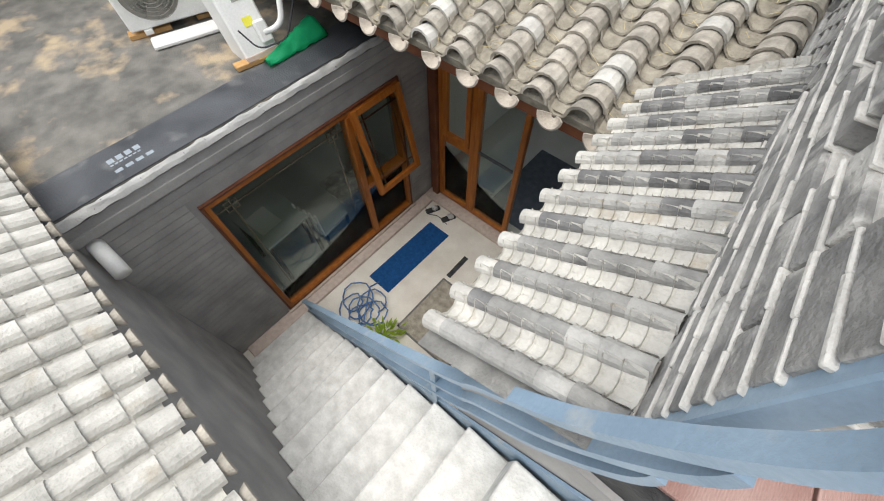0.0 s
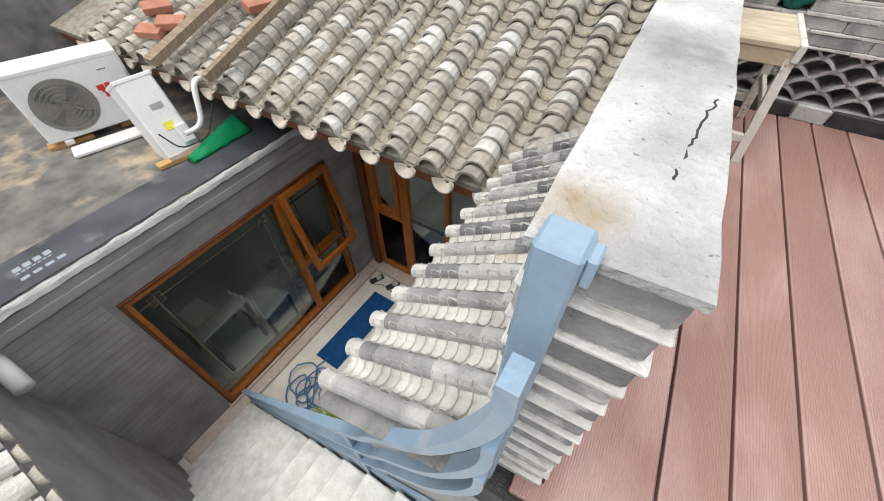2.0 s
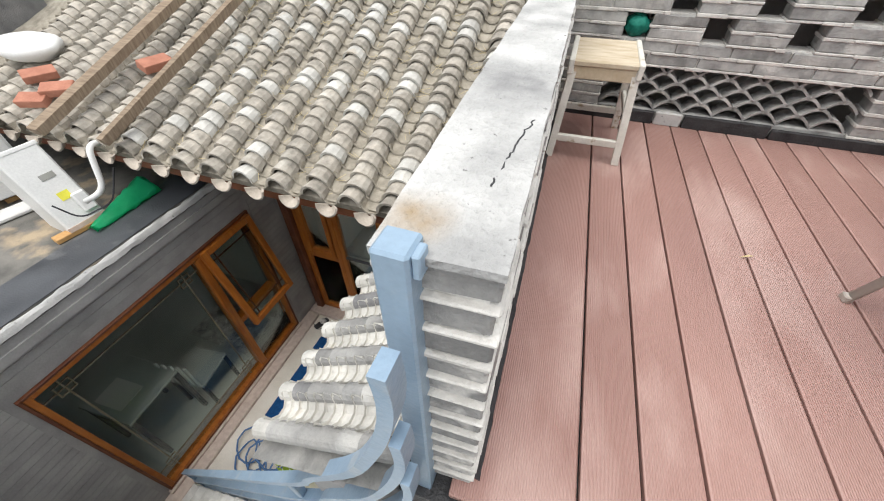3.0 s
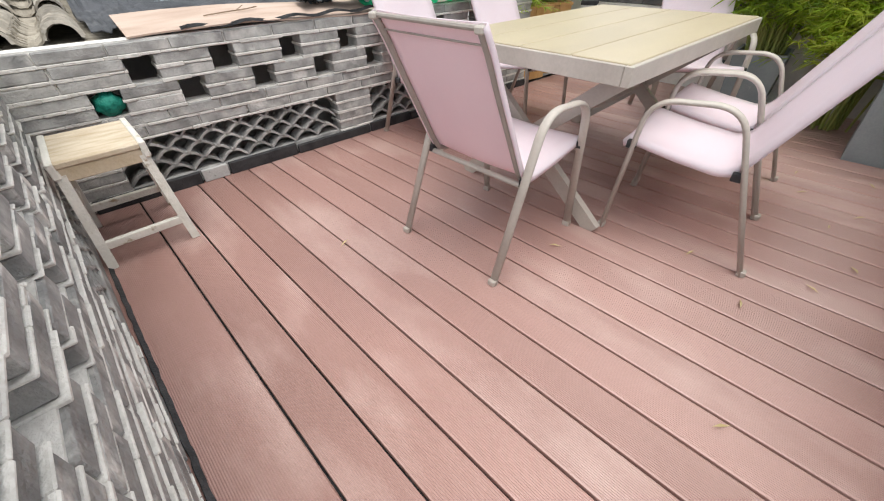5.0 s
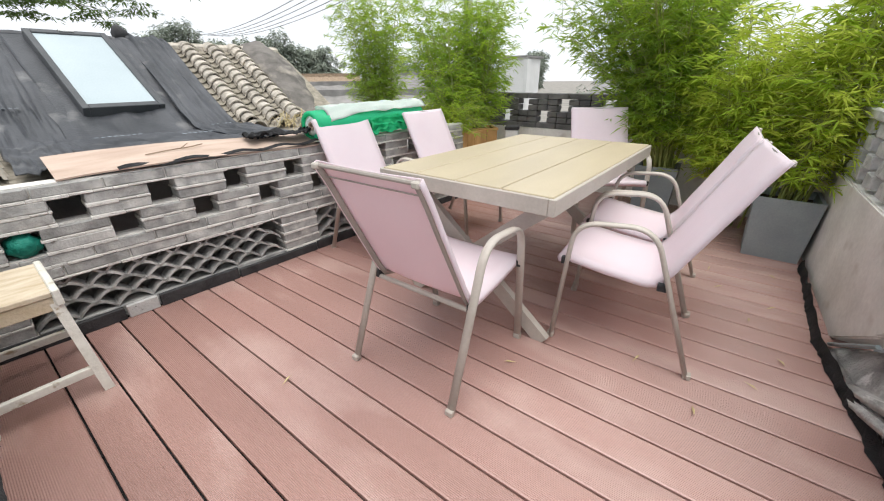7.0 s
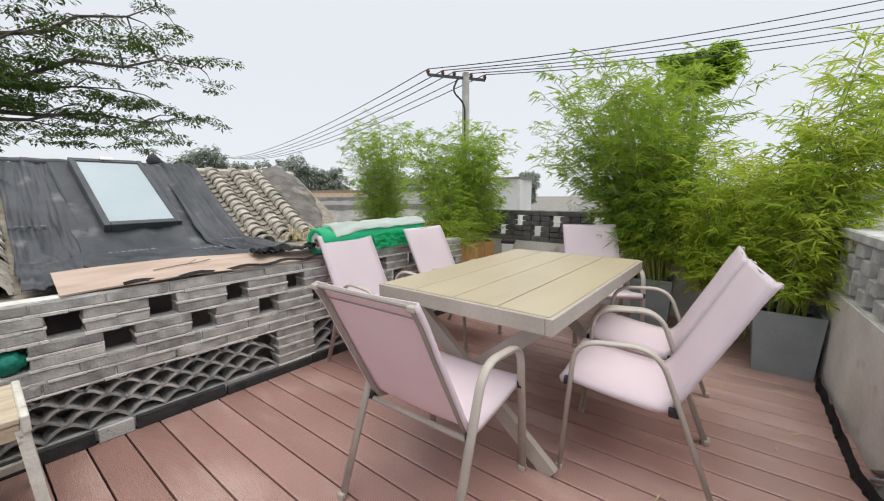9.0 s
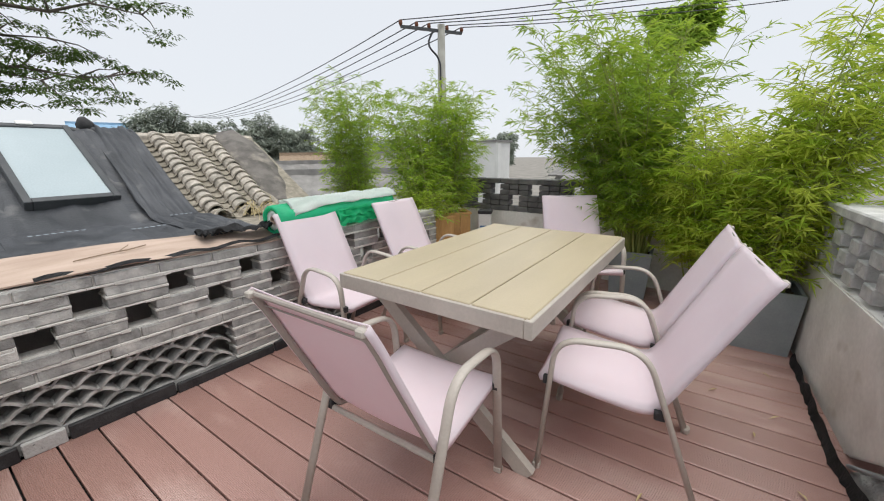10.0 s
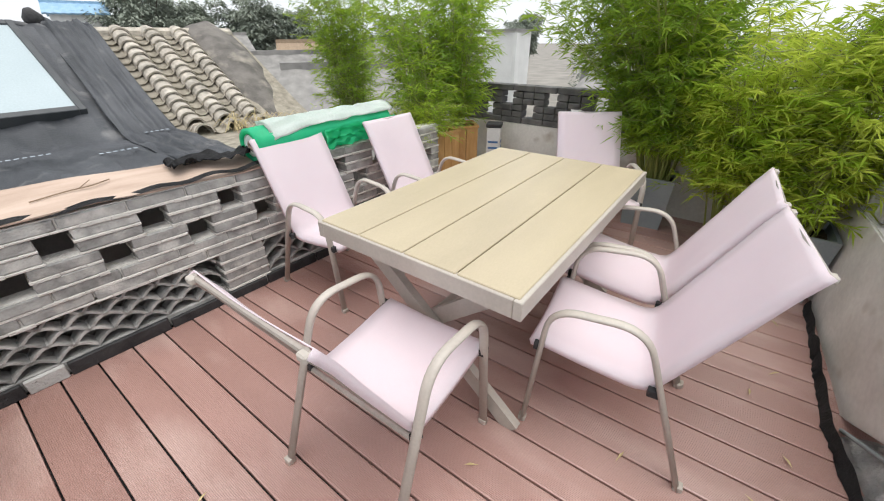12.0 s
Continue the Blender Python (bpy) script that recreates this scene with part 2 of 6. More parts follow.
M_BAG = material("teal_green_net_bag", (0.0, 0.14, 0.1), (0.02, 0.26, 0.19), 25, 0.6, bump=0.6, vary=0.1)
M_STRAW = material("dry_straw", (0.42, 0.34, 0.18), (0.56, 0.47, 0.28), 20, 0.9, vary=0.2)
M_GLASS = glass("window_glass")


def blotch(m, at, r, colour):
    """A soft-edged stain of one colour round a point of the thing."""
    n, l = m.node_tree.nodes, m.node_tree.links
    out = n["Principled BSDF"].inputs["Base Color"]
    co, d, mr, ns, mu, mix = n.new("ShaderNodeTexCoord"), n.new("ShaderNodeVectorMath"), n.new("ShaderNodeMapRange"), n.new("ShaderNodeTexNoise"), n.new("ShaderNodeMath"), n.new("ShaderNodeMix")
    d.operation, d.inputs[1].default_value = "DISTANCE", at
    l.new(co.outputs["Object"], d.inputs[0]), l.new(d.outputs["Value"], mr.inputs[0])
    mr.inputs[1].default_value, mr.inputs[2].default_value, mr.inputs[3].default_value, mr.inputs[4].default_value = r * 0.2, r, 1.5, 0.0
    ns.inputs["Scale"].default_value, ns.inputs["Detail"].default_value = 26, 5
    l.new(co.outputs["Object"], ns.inputs[0])
    mu.operation, mu.use_clamp = "MULTIPLY", True
    l.new(mr.outputs[0], mu.inputs[0]), l.new(ns.outputs[0], mu.inputs[1])
    mix.data_type = "RGBA"
    mix.inputs[7].default_value = (*colour, 1)
    l.new(mu.outputs[0], mix.inputs[0]), l.new(out.links[0].from_socket, mix.inputs[6]), l.new(mix.outputs[2], out)


blotch(M_CAP, (0.06, 0.115, 0.757), 0.06, (0.34, 0.26, 0.17))
blotch(M_CAP, (0.5, 0.05, 0.757), 0.16, (0.24, 0.24, 0.24))


def see_through(m, share, colour):
    """Lets part of the light pass through a thin leaf or textile."""
    n, l = m.node_tree.nodes, m.node_tree.links
    tr, mixer = n.new("ShaderNodeBsdfTranslucent"), n.new("ShaderNodeMixShader")
    tr.inputs[0].default_value = (*colour, 1)
    mixer.inputs[0].default_value = share
    l.new(n["Principled BSDF"].outputs[0], mixer.inputs[1]), l.new(tr.outputs[0], mixer.inputs[2])
    l.new(mixer.outputs[0], n["Material Output"].inputs[0])


see_through(M_LEAF, 0.55, (0.54, 0.71, 0.09))
see_through(M_LEAFPALE, 0.55, (0.7, 0.8, 0.14))
see_through(M_LEAFDARK, 0.3, (0.12, 0.2, 0.03))
see_through(M_LEAFOLIVE, 0.52, (0.47, 0.65, 0.085))
see_through(M_GREEN, 0.4, (0.05, 0.75, 0.35))
see_through(M_SHEET, 0.08, (0.85, 0.95, 0.9))
see_through(M_SLING, 0.3, (0.9, 0.56, 0.56))


def ribs(m, pitch):
    """Fine lengthwise ribs for deck boards."""
    n, l = m.node_tree.nodes, m.node_tree.links
    co, sep, wave = n.new("ShaderNodeTexCoord"), n.new("ShaderNodeSeparateXYZ"), n.new("ShaderNodeMath")
    l.new(co.outputs["Object"], sep.inputs[0])
    mulx = n.new("ShaderNodeMath")
    mulx.operation, mulx.inputs[1].default_value = "MULTIPLY", 2 * math.pi / pitch
    wave.operation = "SINE"
    l.new(sep.outputs[0], mulx.inputs[0]), l.new(mulx.outputs[0], wave.inputs[0])
    bp = n.new("ShaderNodeBump")
    bp.inputs["Strength"].default_value, bp.inputs["Distance"].default_value = 0.6, 0.0016
    l.new(wave.outputs[0], bp.inputs["Height"])
    l.new(bp.outputs[0], n["Principled BSDF"].inputs["Normal"])


ribs(M_DECK, 0.0062)


# ---------- mesh helpers ----------
def part(name, bm, mat, parent=None, label="", smooth=False):
    me = bpy.data.meshes.new(name)
    bm.to_mesh(me)
    bm.free()
    me.materials.append(mat)
    if smooth:
        me.shade_smooth()
    ob = new(name, me)
    ob.parent = parent
    if label:
        ob["label"] = label
    return ob


def shared(name, me, parent, m):
    ob = new(name, me)
    ob.parent = parent
    ob.matrix_basis = m
    return ob


def mesh_of(name, bm, mat, smooth=False):
    me = bpy.data.meshes.new(name)
    bm.to_mesh(me)
    bm.free()
    me.materials.append(mat)
    if smooth:
        me.shade_smooth()
    return me


def thing(name, label, category, group="", kind="", m=None):
    ob = tagged(new(name), label, category, group, kind)
    if m is not None:
        ob.matrix_basis = m
    return ob


def box(bm, x0, x1, y0, y1, z0, z1, m=None, bevel=0.0):
    mm = Matrix.Translation(((x0 + x1) / 2, (y0 + y1) / 2, (z0 + z1) / 2)) @ Matrix.Diagonal((abs(x1 - x0), abs(y1 - y0), abs(z1 - z0), 1))
    r = bmesh.ops.create_cube(bm, size=1, matrix=(m @ mm) if m is not None else mm)
    if bevel:
        edges = list({e for v in r["verts"] for e in v.link_edges})
        bmesh.ops.bevel(bm, geom=edges, offset=bevel, segments=1, affect="EDGES")
    return bm


def boxes(*rows, m=None, bevel=0.0):
    bm = bmesh.new()
    for r in rows:
        box(bm, *r, m=m, bevel=bevel)
    return bm


def tube(bm, pts, r, sides=8, flat=1.0, caps=True):
    """A round or flattened tube along points; r is one radius or one for each point."""
    pts = [Vector(p) for p in pts]
    rings, up = [], Vector((0, 0, 1))
    for i, p in enumerate(pts):
        d = (pts[min(i + 1, len(pts) - 1)] - pts[max(i - 1, 0)]).normalized()
        if i == 0:
            a = d.cross(up) if abs(d.z) < 0.95 else d.cross(Vector((0, 1, 0)))
        else:
            a = a - d * a.dot(d)
        a.normalize()
        b = d.cross(a)
        rad = r[i] if isinstance(r, (list, tuple)) else r
        rings.append([bm.verts.new(p + a * math.cos(2 * math.pi * k / sides) * rad * flat + b * math.sin(2 * math.pi * k / sides) * rad) for k in range(sides)])
    for q, w in zip(rings, rings[1:]):
        for k in range(sides):
            bm.faces.new((q[k], q[(k + 1) % sides], w[(k + 1) % sides], w[k]))
    if caps:
        bm.faces.new(rings[0][::-1])
        bm.faces.new(rings[-1])
    return bm


def bar(bm, pts, w, h, side):
    """A rectangular bar along points; side is the direction of its width w."""
    pts, side = [Vector(p) for p in pts], Vector(side).normalized()
    rings = []
    for i, p in enumerate(pts):
        d = (pts[min(i + 1, len(pts) - 1)] - pts[max(i - 1, 0)]).normalized()
        n = d.cross(side).normalized()
        rings.append([bm.verts.new(p + side * a * w / 2 + n * b * h / 2) for a, b in ((-1, -1), (1, -1), (1, 1), (-1, 1))])
    for q, r in zip(rings, rings[1:]):
        for k in range(4):
            bm.faces.new((q[k], q[(k + 1) % 4], r[(k + 1) % 4], r[k]))
    bm.faces.new(rings[0][::-1])
    bm.faces.new(rings[-1])
    return bm


def bend(pts, n=6, r=0.08):
    """Rounds the inner corners of a line of points."""
    pts = [Vector(p) for p in pts]
    out = [pts[0]]
    for a, b, c in zip(pts, pts[1:], pts[2:]):
        p, q = b + (a - b).normalized() * r, b + (c - b).normalized() * r
        for i in range(n + 1):
            t = i / n
            out.append((1 - t) ** 2 * p + 2 * t * (1 - t) * b + t * t * q)
    return out + [pts[-1]]


def grid(bm, nx, ny, f):
    """A sheet of nx by ny cells; f(u, v) gives each point."""
    vs = [[bm.verts.new(f(i / nx, j / ny)) for j in range(ny + 1)] for i in range(nx + 1)]
    for i in range(nx):
        for j in range(ny):
            bm.faces.new((vs[i][j], vs[i + 1][j], vs[i + 1][j + 1], vs[i][j + 1]))
    return bm


def thick(bm, d):
    bmesh.ops.solidify(bm, geom=bm.faces[:], thickness=d)
    return bm


def barrel(length, r0, r1, t=0.012, sides=7):
    """A half-round tile along +y, open side down; r0 at its upper end (y = length), r1 at the lower."""
    bm = bmesh.new()
    rows = []
    for y, r in ((0, r1), (length, r0)):
        rows.append([[bm.verts.new((math.cos(a) * q, y, math.sin(a) * q)) for a in [math.pi * k / sides for k in range(sides + 1)]] for q in (r, r - t)])
    (o0, i0), (o1, i1) = rows
    for k in range(sides):
        bm.faces.new((o0[k], o1[k], o1[k + 1], o0[k + 1]))
        bm.faces.new((o0[k], o0[k + 1], i0[k + 1], i0[k]))
    return bm

# ---------- ground and far setting ----------
GROUND = -3.3
YARD = -3.14


def structure(name, bm, mat, label, category="wall"):
    return tagged(part(name, bm, mat), label, category, kind="structure")


bm = bmesh.new()
grid(bm, 8, 8, lambda u, v: (-400 + 800 * u, -400 + 800 * v, GROUND))
structure("ground", bm, M_EARTH, "grey-brown trodden town ground around the houses", "ground")

# courtyard floor with curbs
yard = structure("courtyard_floor", boxes((-1.66, 0.62, -3.07, 0.0, GROUND, YARD)), M_YARD, "beige cement courtyard floor, swept and dry", "floor")
part("curb", boxes((-1.655, -1.5, -3.0, -0.16, YARD, YARD + 0.05), bevel=0.008), M_PINKSTONE, yard, "pale pink stone curb")
part("curb", boxes((-1.655, 0.6, -0.155, 0.0, YARD, YARD + 0.05), bevel=0.008), M_PINKSTONE, yard, "pale pink stone curb")
bm = bmesh.new()
for a in ((-0.62, -0.6, -1.75, -0.95), (0.1, 0.12, -1.75, -0.95), (-0.62, 0.12, -1.75, -1.73), (-0.62, 0.12, -0.97, -0.95)):
    box(bm, *a, YARD + 0.001, YARD + 0.012)
part("drain_frame", bm, M_DARKBRICK, yard, "dark metal drain cover frame")
part("drain_slot", boxes((-0.62, -0.56, -0.9, -0.55, YARD + 0.001, YARD + 0.008)), M_BLACK, yard, "dark drain slot")
part("drain_cover", boxes((-0.6, 0.1, -1.73, -0.97, YARD + 0.001, YARD + 0.007)), M_PAN, yard, "brown patterned drain cover")

# ---------- west building: wall with window, flat roof ----------
WX = -1.66
W0, W1, WZ0, WZ1 = -2.42, -0.4, -3.06, -1.2
wall_west = structure("wall_west", boxes((WX - 0.2, WX, -3.3, W0, GROUND, -0.83), (WX - 0.2, WX, W1, 0.05, GROUND, -0.83), (WX - 0.2, WX, W0, W1, GROUND, WZ0), (WX - 0.2, WX, W0, W1, WZ1, -0.83)), M_GREYWALL, "dark grey brick-faced courtyard wall under a flat roof")
bm = bmesh.new()
for i in range(33):
    z = YARD + 0.05 + i * 0.068
    if z > -0.9:
        break
    for y0, y1 in (((-3.06, W0 - 0.05), (W1 + 0.05, -0.02)) if WZ0 - 0.05 < z < WZ1 + 0.05 else ((-3.06, -0.02),)):
        box(bm, WX, WX + 0.0035, y0, y1, z, z + 0.0635)
part("brick_courses", bm, M_GREYWALL, wall_west, "thin dark grey brick courses")
bm = bmesh.new()
grid(bm, 150, 6, lambda u, v: (WX - 0.03 + 0.068 * v + 0.012 * noise.noise((u * 26, v * 2, 3)), -3.3 + 3.0 * u, -0.832 + 0.062 * math.sin(math.pi * min(max(v, 0.02), 0.98)) ** 0.4 + 0.012 * noise.noise((u * 40, v * 3, 8))))
bmesh.ops.recalc_face_normals(bm, faces=bm.faces[:])
thick(bm, 0.01)
part("parapet_edge", bm, M_CEMENT, wall_west, "worn pale mortar roof edge")
part("drip_course", boxes((WX, WX + 0.035, -3.1, -0.05, -0.95, -0.89), (WX, WX + 0.02, -3.1, -0.05, -0.89, -0.83)), M_GREYWALL, wall_west)
roof_west = structure("flat_roof_west", boxes((-5.2, WX - 0.03, -3.3, 0.6, -0.84, -0.78)), M_FLATROOF, "dark bitumen flat roof with ochre stains", "roof")
part("edge_sheet", boxes((-2.05, WX - 0.032, -3.3, -0.25, -0.779, -0.772)), M_BITUMEN, roof_west, "dark grey bitumen edge strip")
bm = bmesh.new()
for r, (w, h) in enumerate(((0.22, 0.045), (0.2, 0.012), (0.26, 0.03))):
    for k in range(4 if r != 1 else 7):
        s = w / (4 if r != 1 else 7)
        box(bm, -1.93 + r * 0.06, -1.93 + r * 0.06 + h, -2.62 + k * s, -2.62 + k * s + s * 0.7, -0.7715, -0.7705)
part("printed_bars", bm, M_PRINT, roof_west, "pale blue printed marks")
structure("wall_far_west", boxes((-5.0, -4.8, -4.2, 0.4, GROUND, 0.7), m=Matrix.Translation((-4.75, -2.2, 0)) @ Matrix.Rotation(radians(-16), 4, "Z") @ Matrix.Translation((4.8, 2.2, 0))), M_DARKBRICK, "dark brick wall behind the flat roof")
# room behind the window; unseen gap added in its rear wall for daylight
room = structure("room_west", boxes((-4.4, -4.3, -3.2, -2.9, GROUND, -0.86), (-4.4, -4.3, -2.9, -0.2, GROUND, -2.9), (-4.4, -4.3, -2.9, -0.2, -1.7, -0.86), (-4.4, -4.3, -0.2, 0.0, GROUND, -0.86), (-4.4, WX - 0.2, -3.3, -3.2, GROUND, -0.86), (-4.4, WX - 0.2, 0.0, 0.1, GROUND, -0.86), (-4.4, WX - 0.2, -3.3, 0.1, -0.86, -0.845)), M_ROOMWALL, "pale plastered room walls seen through the window")
structure("room_floor_west", boxes((-4.4, WX - 0.2, -3.3, 0.1, GROUND, -3.1)), M_ROOMFLOOR, "grey tiled room floor seen through the window", "floor")


def wood_frame(parent, name, a0, a1, z0, z1, w, d, at, axis, mat=M_WOOD, m=None):
    """A four-sided timber frame in the plane x = at or y = at."""
    bm = bmesh.new()
    for p, q, r, s in ((a0, a0 + w, z0, z1), (a1 - w, a1, z0, z1), (a0 + w, a1 - w, z0, z0 + w), (a0 + w, a1 - w, z1 - w, z1)):
        if axis == "x":
            box(bm, at - d / 2, at + d / 2, p, q, r, s, m=m, bevel=0.004)
        else:
            box(bm, p, q, at - d / 2, at + d / 2, r, s, m=m, bevel=0.004)
    return part(name, bm, mat, parent)


def pane(parent, a0, a1, z0, z1, at, axis, m=None):
    b = (at - 0.004, at + 0.004, a0, a1, z0, z1) if axis == "x" else (a0, a1, at - 0.004, at + 0.004, z0, z1)
    ob = part("pane", boxes(b, m=m), M_GLASS, parent)
    ob.visible_shadow = False
    return ob


window_1 = thing("window_1", "large orange wooden window with one sash pushed open", "window", kind="structure")
wood_frame(window_1, "outer_trim", W0, W1, WZ0, WZ1, 0.022, 0.11, WX - 0.03, "x", M_DARKWOOD)
wood_frame(window_1, "window_frame", W0 + 0.023, W1 - 0.023, WZ0 + 0.023, WZ1 - 0.023, 0.04, 0.1, WX - 0.03, "x")
part("mullion", boxes((WX - 0.08, WX + 0.02, -1.07, -1.0, WZ0 + 0.07, WZ1 - 0.07), bevel=0.004), M_WOOD, window_1)
part("transom", boxes((WX - 0.08, WX + 0.02, -1.0, W1 - 0.07, -2.25, -2.18), bevel=0.004), M_WOOD, window_1)
pane(window_1, W0 + 0.07, -1.07, WZ0 + 0.07, WZ1 - 0.07, WX - 0.03, "x")
pane(window_1, -1.0, W1 - 0.07, WZ0 + 0.07, -2.25, WX - 0.03, "x")
bm = bmesh.new()
LY0, LY1, LZ0, LZ1 = W0 + 0.2, -1.2, WZ0 + 0.2, WZ1 - 0.2
for y in (LY0, LY1):
    box(bm, WX - 0.052, WX - 0.042, y - 0.006, y + 0.006, WZ0 + 0.05, WZ1 - 0.05)
for z in (LZ0, LZ1):
    box(bm, WX - 0.052, WX - 0.042, W0 + 0.05, -1.07, z - 0.006, z + 0.006)
for y in (LY0, LY1):
    for z in (LZ0, LZ1):
        for q in (-0.05, 0.05):
            box(bm, WX - 0.05, WX - 0.04, y + q - 0.005, y + q + 0.005, z - 0.055, z + 0.055)
            box(bm, WX - 0.05, WX - 0.04, y - 0.045, y + 0.045, z + q - 0.005, z + q + 0.005)
part("lattice_bars", bm, M_OLDWOOD, window_1, "thin brown fretwork bars with square knots")
sash = tagged(new("open_sash"), "orange sash hinged open at the top")
sash.parent = window_1
sash.matrix_basis = pose(WX + 0.03, 0, WZ1 - 0.03, 0, -12, 0)
wood_frame(sash, "sash_frame", -1.02, W1 - 0.02, -0.96, 0, 0.06, 0.05, 0, "x")
pane(sash, -0.95, W1 - 0.09, -0.89, -0.07, 0, "x")
bm = bmesh.new()
for y in (-0.9, -0.55):
    box(bm, -0.02, -0.008, y - 0.005, y + 0.005, -0.89, -0.07)
for z in (-0.14, -0.82):
    box(bm, -0.02, -0.008, -0.95, W1 - 0.09, z - 0.005, z + 0.005)
part("fretwork", bm, M_DARKWOOD, sash)
part("window_sill", boxes((WX - 0.05, WX + 0.05, W0 - 0.02, W1 + 0.02, WZ0 - 0.05, WZ0), bevel=0.006), M_PINKSTONE, window_1, "pale stone sill")

# ---------- north building: door front, roof ----------
NX0, NX1 = -1.6, 0.62
NZ1 = -1.02
structure("wall_north", boxes((-1.86, NX0, 0.0, 0.2, GROUND, -0.3), (NX0, NX1, 0.02, 0.2, NZ1, -0.2), (0.62, 1.0, 0.0, 0.2, GROUND, -0.1)), M_DARKWOOD, "dark red painted timber front under the eaves")
door_1 = thing("door_1", "orange varnished glazed door front with one dark open bay", "door", kind="structure")
part("corner_post", boxes((-1.6, -1.5, -0.06, 0.06, YARD + 0.05, -0.75), bevel=0.01), M_DARKWOOD, door_1, "dark red corner post")
part("lintel", boxes((-1.5, NX1, -0.03, 0.06, NZ1, NZ1 + 0.13), bevel=0.006), M_WOOD, door_1)
for a, b in ((-1.5, -1.0), (-1.0, -0.42), (0.12, 0.6)):
    wood_frame(door_1, "door_leaf", a, b, YARD + 0.06, NZ1, 0.06, 0.06, 0.02, "y")
    if b < -0.9:
        wood_frame(door_1, "casement", a + 0.07, b - 0.07, -2.02, NZ1 - 0.06, 0.055, 0.05, 0.0, "y")
        part("rail", boxes((a + 0.07, b - 0.07, 0.0, 0.04, -2.12, -2.04), bevel=0.004), M_WOOD, door_1)
    else:
        part("push_bar", boxes((a + 0.07, b - 0.07, -0.02, 0.0, -2.0, -1.97)), M_ALU, door_1, "slim steel push bar")
    pane(door_1, a + 0.07, b - 0.07, YARD + 0.13, NZ1 - 0.07, 0.02, "y")
# Unseen opening added in the rear wall to let daylight into this room.
structure("room_north", boxes((-1.9, -1.8, 0.2, 3.0, GROUND, -0.4), (1.0, 1.1, 0.2, 3.0, GROUND, -0.4), (-1.9, 1.1, 3.0, 3.1, GROUND, -2.5), (-1.9, 1.1, 3.0, 3.1, -1.2, -0.4), (-1.9, 1.1, 0.2, 3.1, -0.4, -0.35)), M_ROOMWALL, "dim plastered room behind the glazed doors")
structure("room_floor_north", boxes((-1.9, 1.1, 0.0, 3.1, GROUND, -3.1)), M_ROOMFLOOR, "grey room floor behind the doors", "floor")

# roof profile: height over y
PY = [-1.02, -0.5, 0.0, 0.75, 1.6, 2.55, 2.75]
PZ = [-0.3, -0.1, 0.08, 0.42, 0.84, 1.41, 1.5]


def roof_z(y):
    return float(np.interp(y, PY, PZ))


def roof_sheet(x0, x1, y0, y1, lift, t):
    bm = bmesh.new()
    grid(bm, 1, 14, lambda u, v: (x0 + (x1 - x0) * u, y0 + (y1 - y0) * v, roof_z(y0 + (y1 - y0) * v) + lift))
    bmesh.ops.recalc_face_normals(bm, faces=bm.faces[:])
    return thick(bm, t)


roof_north = structure("roof_north", roof_sheet(-5.6, 0.87, -1.0, 2.75, 0, 0.06), M_PAN, "old concave grey tiled roof with earth-filled channels", "roof")
bm = bmesh.new()
grid(bm, 1, 18, lambda u, v: (0.87 + 3.28 * u, 0.13 + 2.62 * v, max(roof_z(0.13 + 2.62 * v), 0.725)))
bmesh.ops.recalc_face_normals(bm, faces=bm.faces[:])
part("lower_sheet", thick(bm, 0.03), M_PAN, roof_north)
# Cheek added to stop side light, so the parapet openings stay dark.
part("cheek", boxes((0.87, 0.93, 0.14, 1.6, -0.2, 0.7)), M_GREYWALL, roof_north, "added grey brick cheek blocking light under the felt")
back = bmesh.new()
grid(back, 1, 6, lambda u, v: (-5.6 + 9.75 * u, 2.75 + 2.6 * v, 1.5 - 1.5 * v))
part("back_slope", back, M_FARROOF, roof_north)
part("ridge", boxes((-5.6, 4.15, 2.66, 2.9, 1.4, 1.53), bevel=0.03), M_TILE, roof_north, "weathered grey ridge")
structure("house_wall_north", boxes((0.93, 4.0, 0.62, 0.75, GROUND, 0.69), (3.95, 4.1, 1.1, 5.2, GROUND, 0.4), (-5.5, -1.9, 0.15, 0.35, GROUND, 0.0)), M_GREYWALL, "grey brick house wall under the tiled roof")
eave = part("eave_board", boxes((-5.6, 0.9, -0.96, -0.9, -0.42, -0.3)), M_DARKWOOD, roof_north, "dark timber eave board")
part("rafters", boxes(*[(x, x + 0.06, -0.95, 0.1, -0.42, -0.36) for x in [-2.6 + 0.28 * k for k in range(12)]]), M_DARKWOOD, roof_north, "dark rafters under the eaves")

# ---------- south wall, south roof, stair ----------
SY = -3.07
structure("wall_south", boxes((WX - 0.2, 1.5, SY - 0.2, SY, GROUND, -0.66)), M_GREYWALL, "dark grey rendered wall beside the stair")
roof_south = structure("roof_south", boxes((-4.5, 1.45, -5.4, SY + 0.02, -0.06, 0.0), m=Matrix.Translation((0, SY + 0.02, -0.64)) @ Matrix.Rotation(radians(-24), 4, "X") @ Matrix.Translation((0, -SY - 0.02, 0))), M_TILEWHITE, "pale limed tile roof of the next house", "roof")

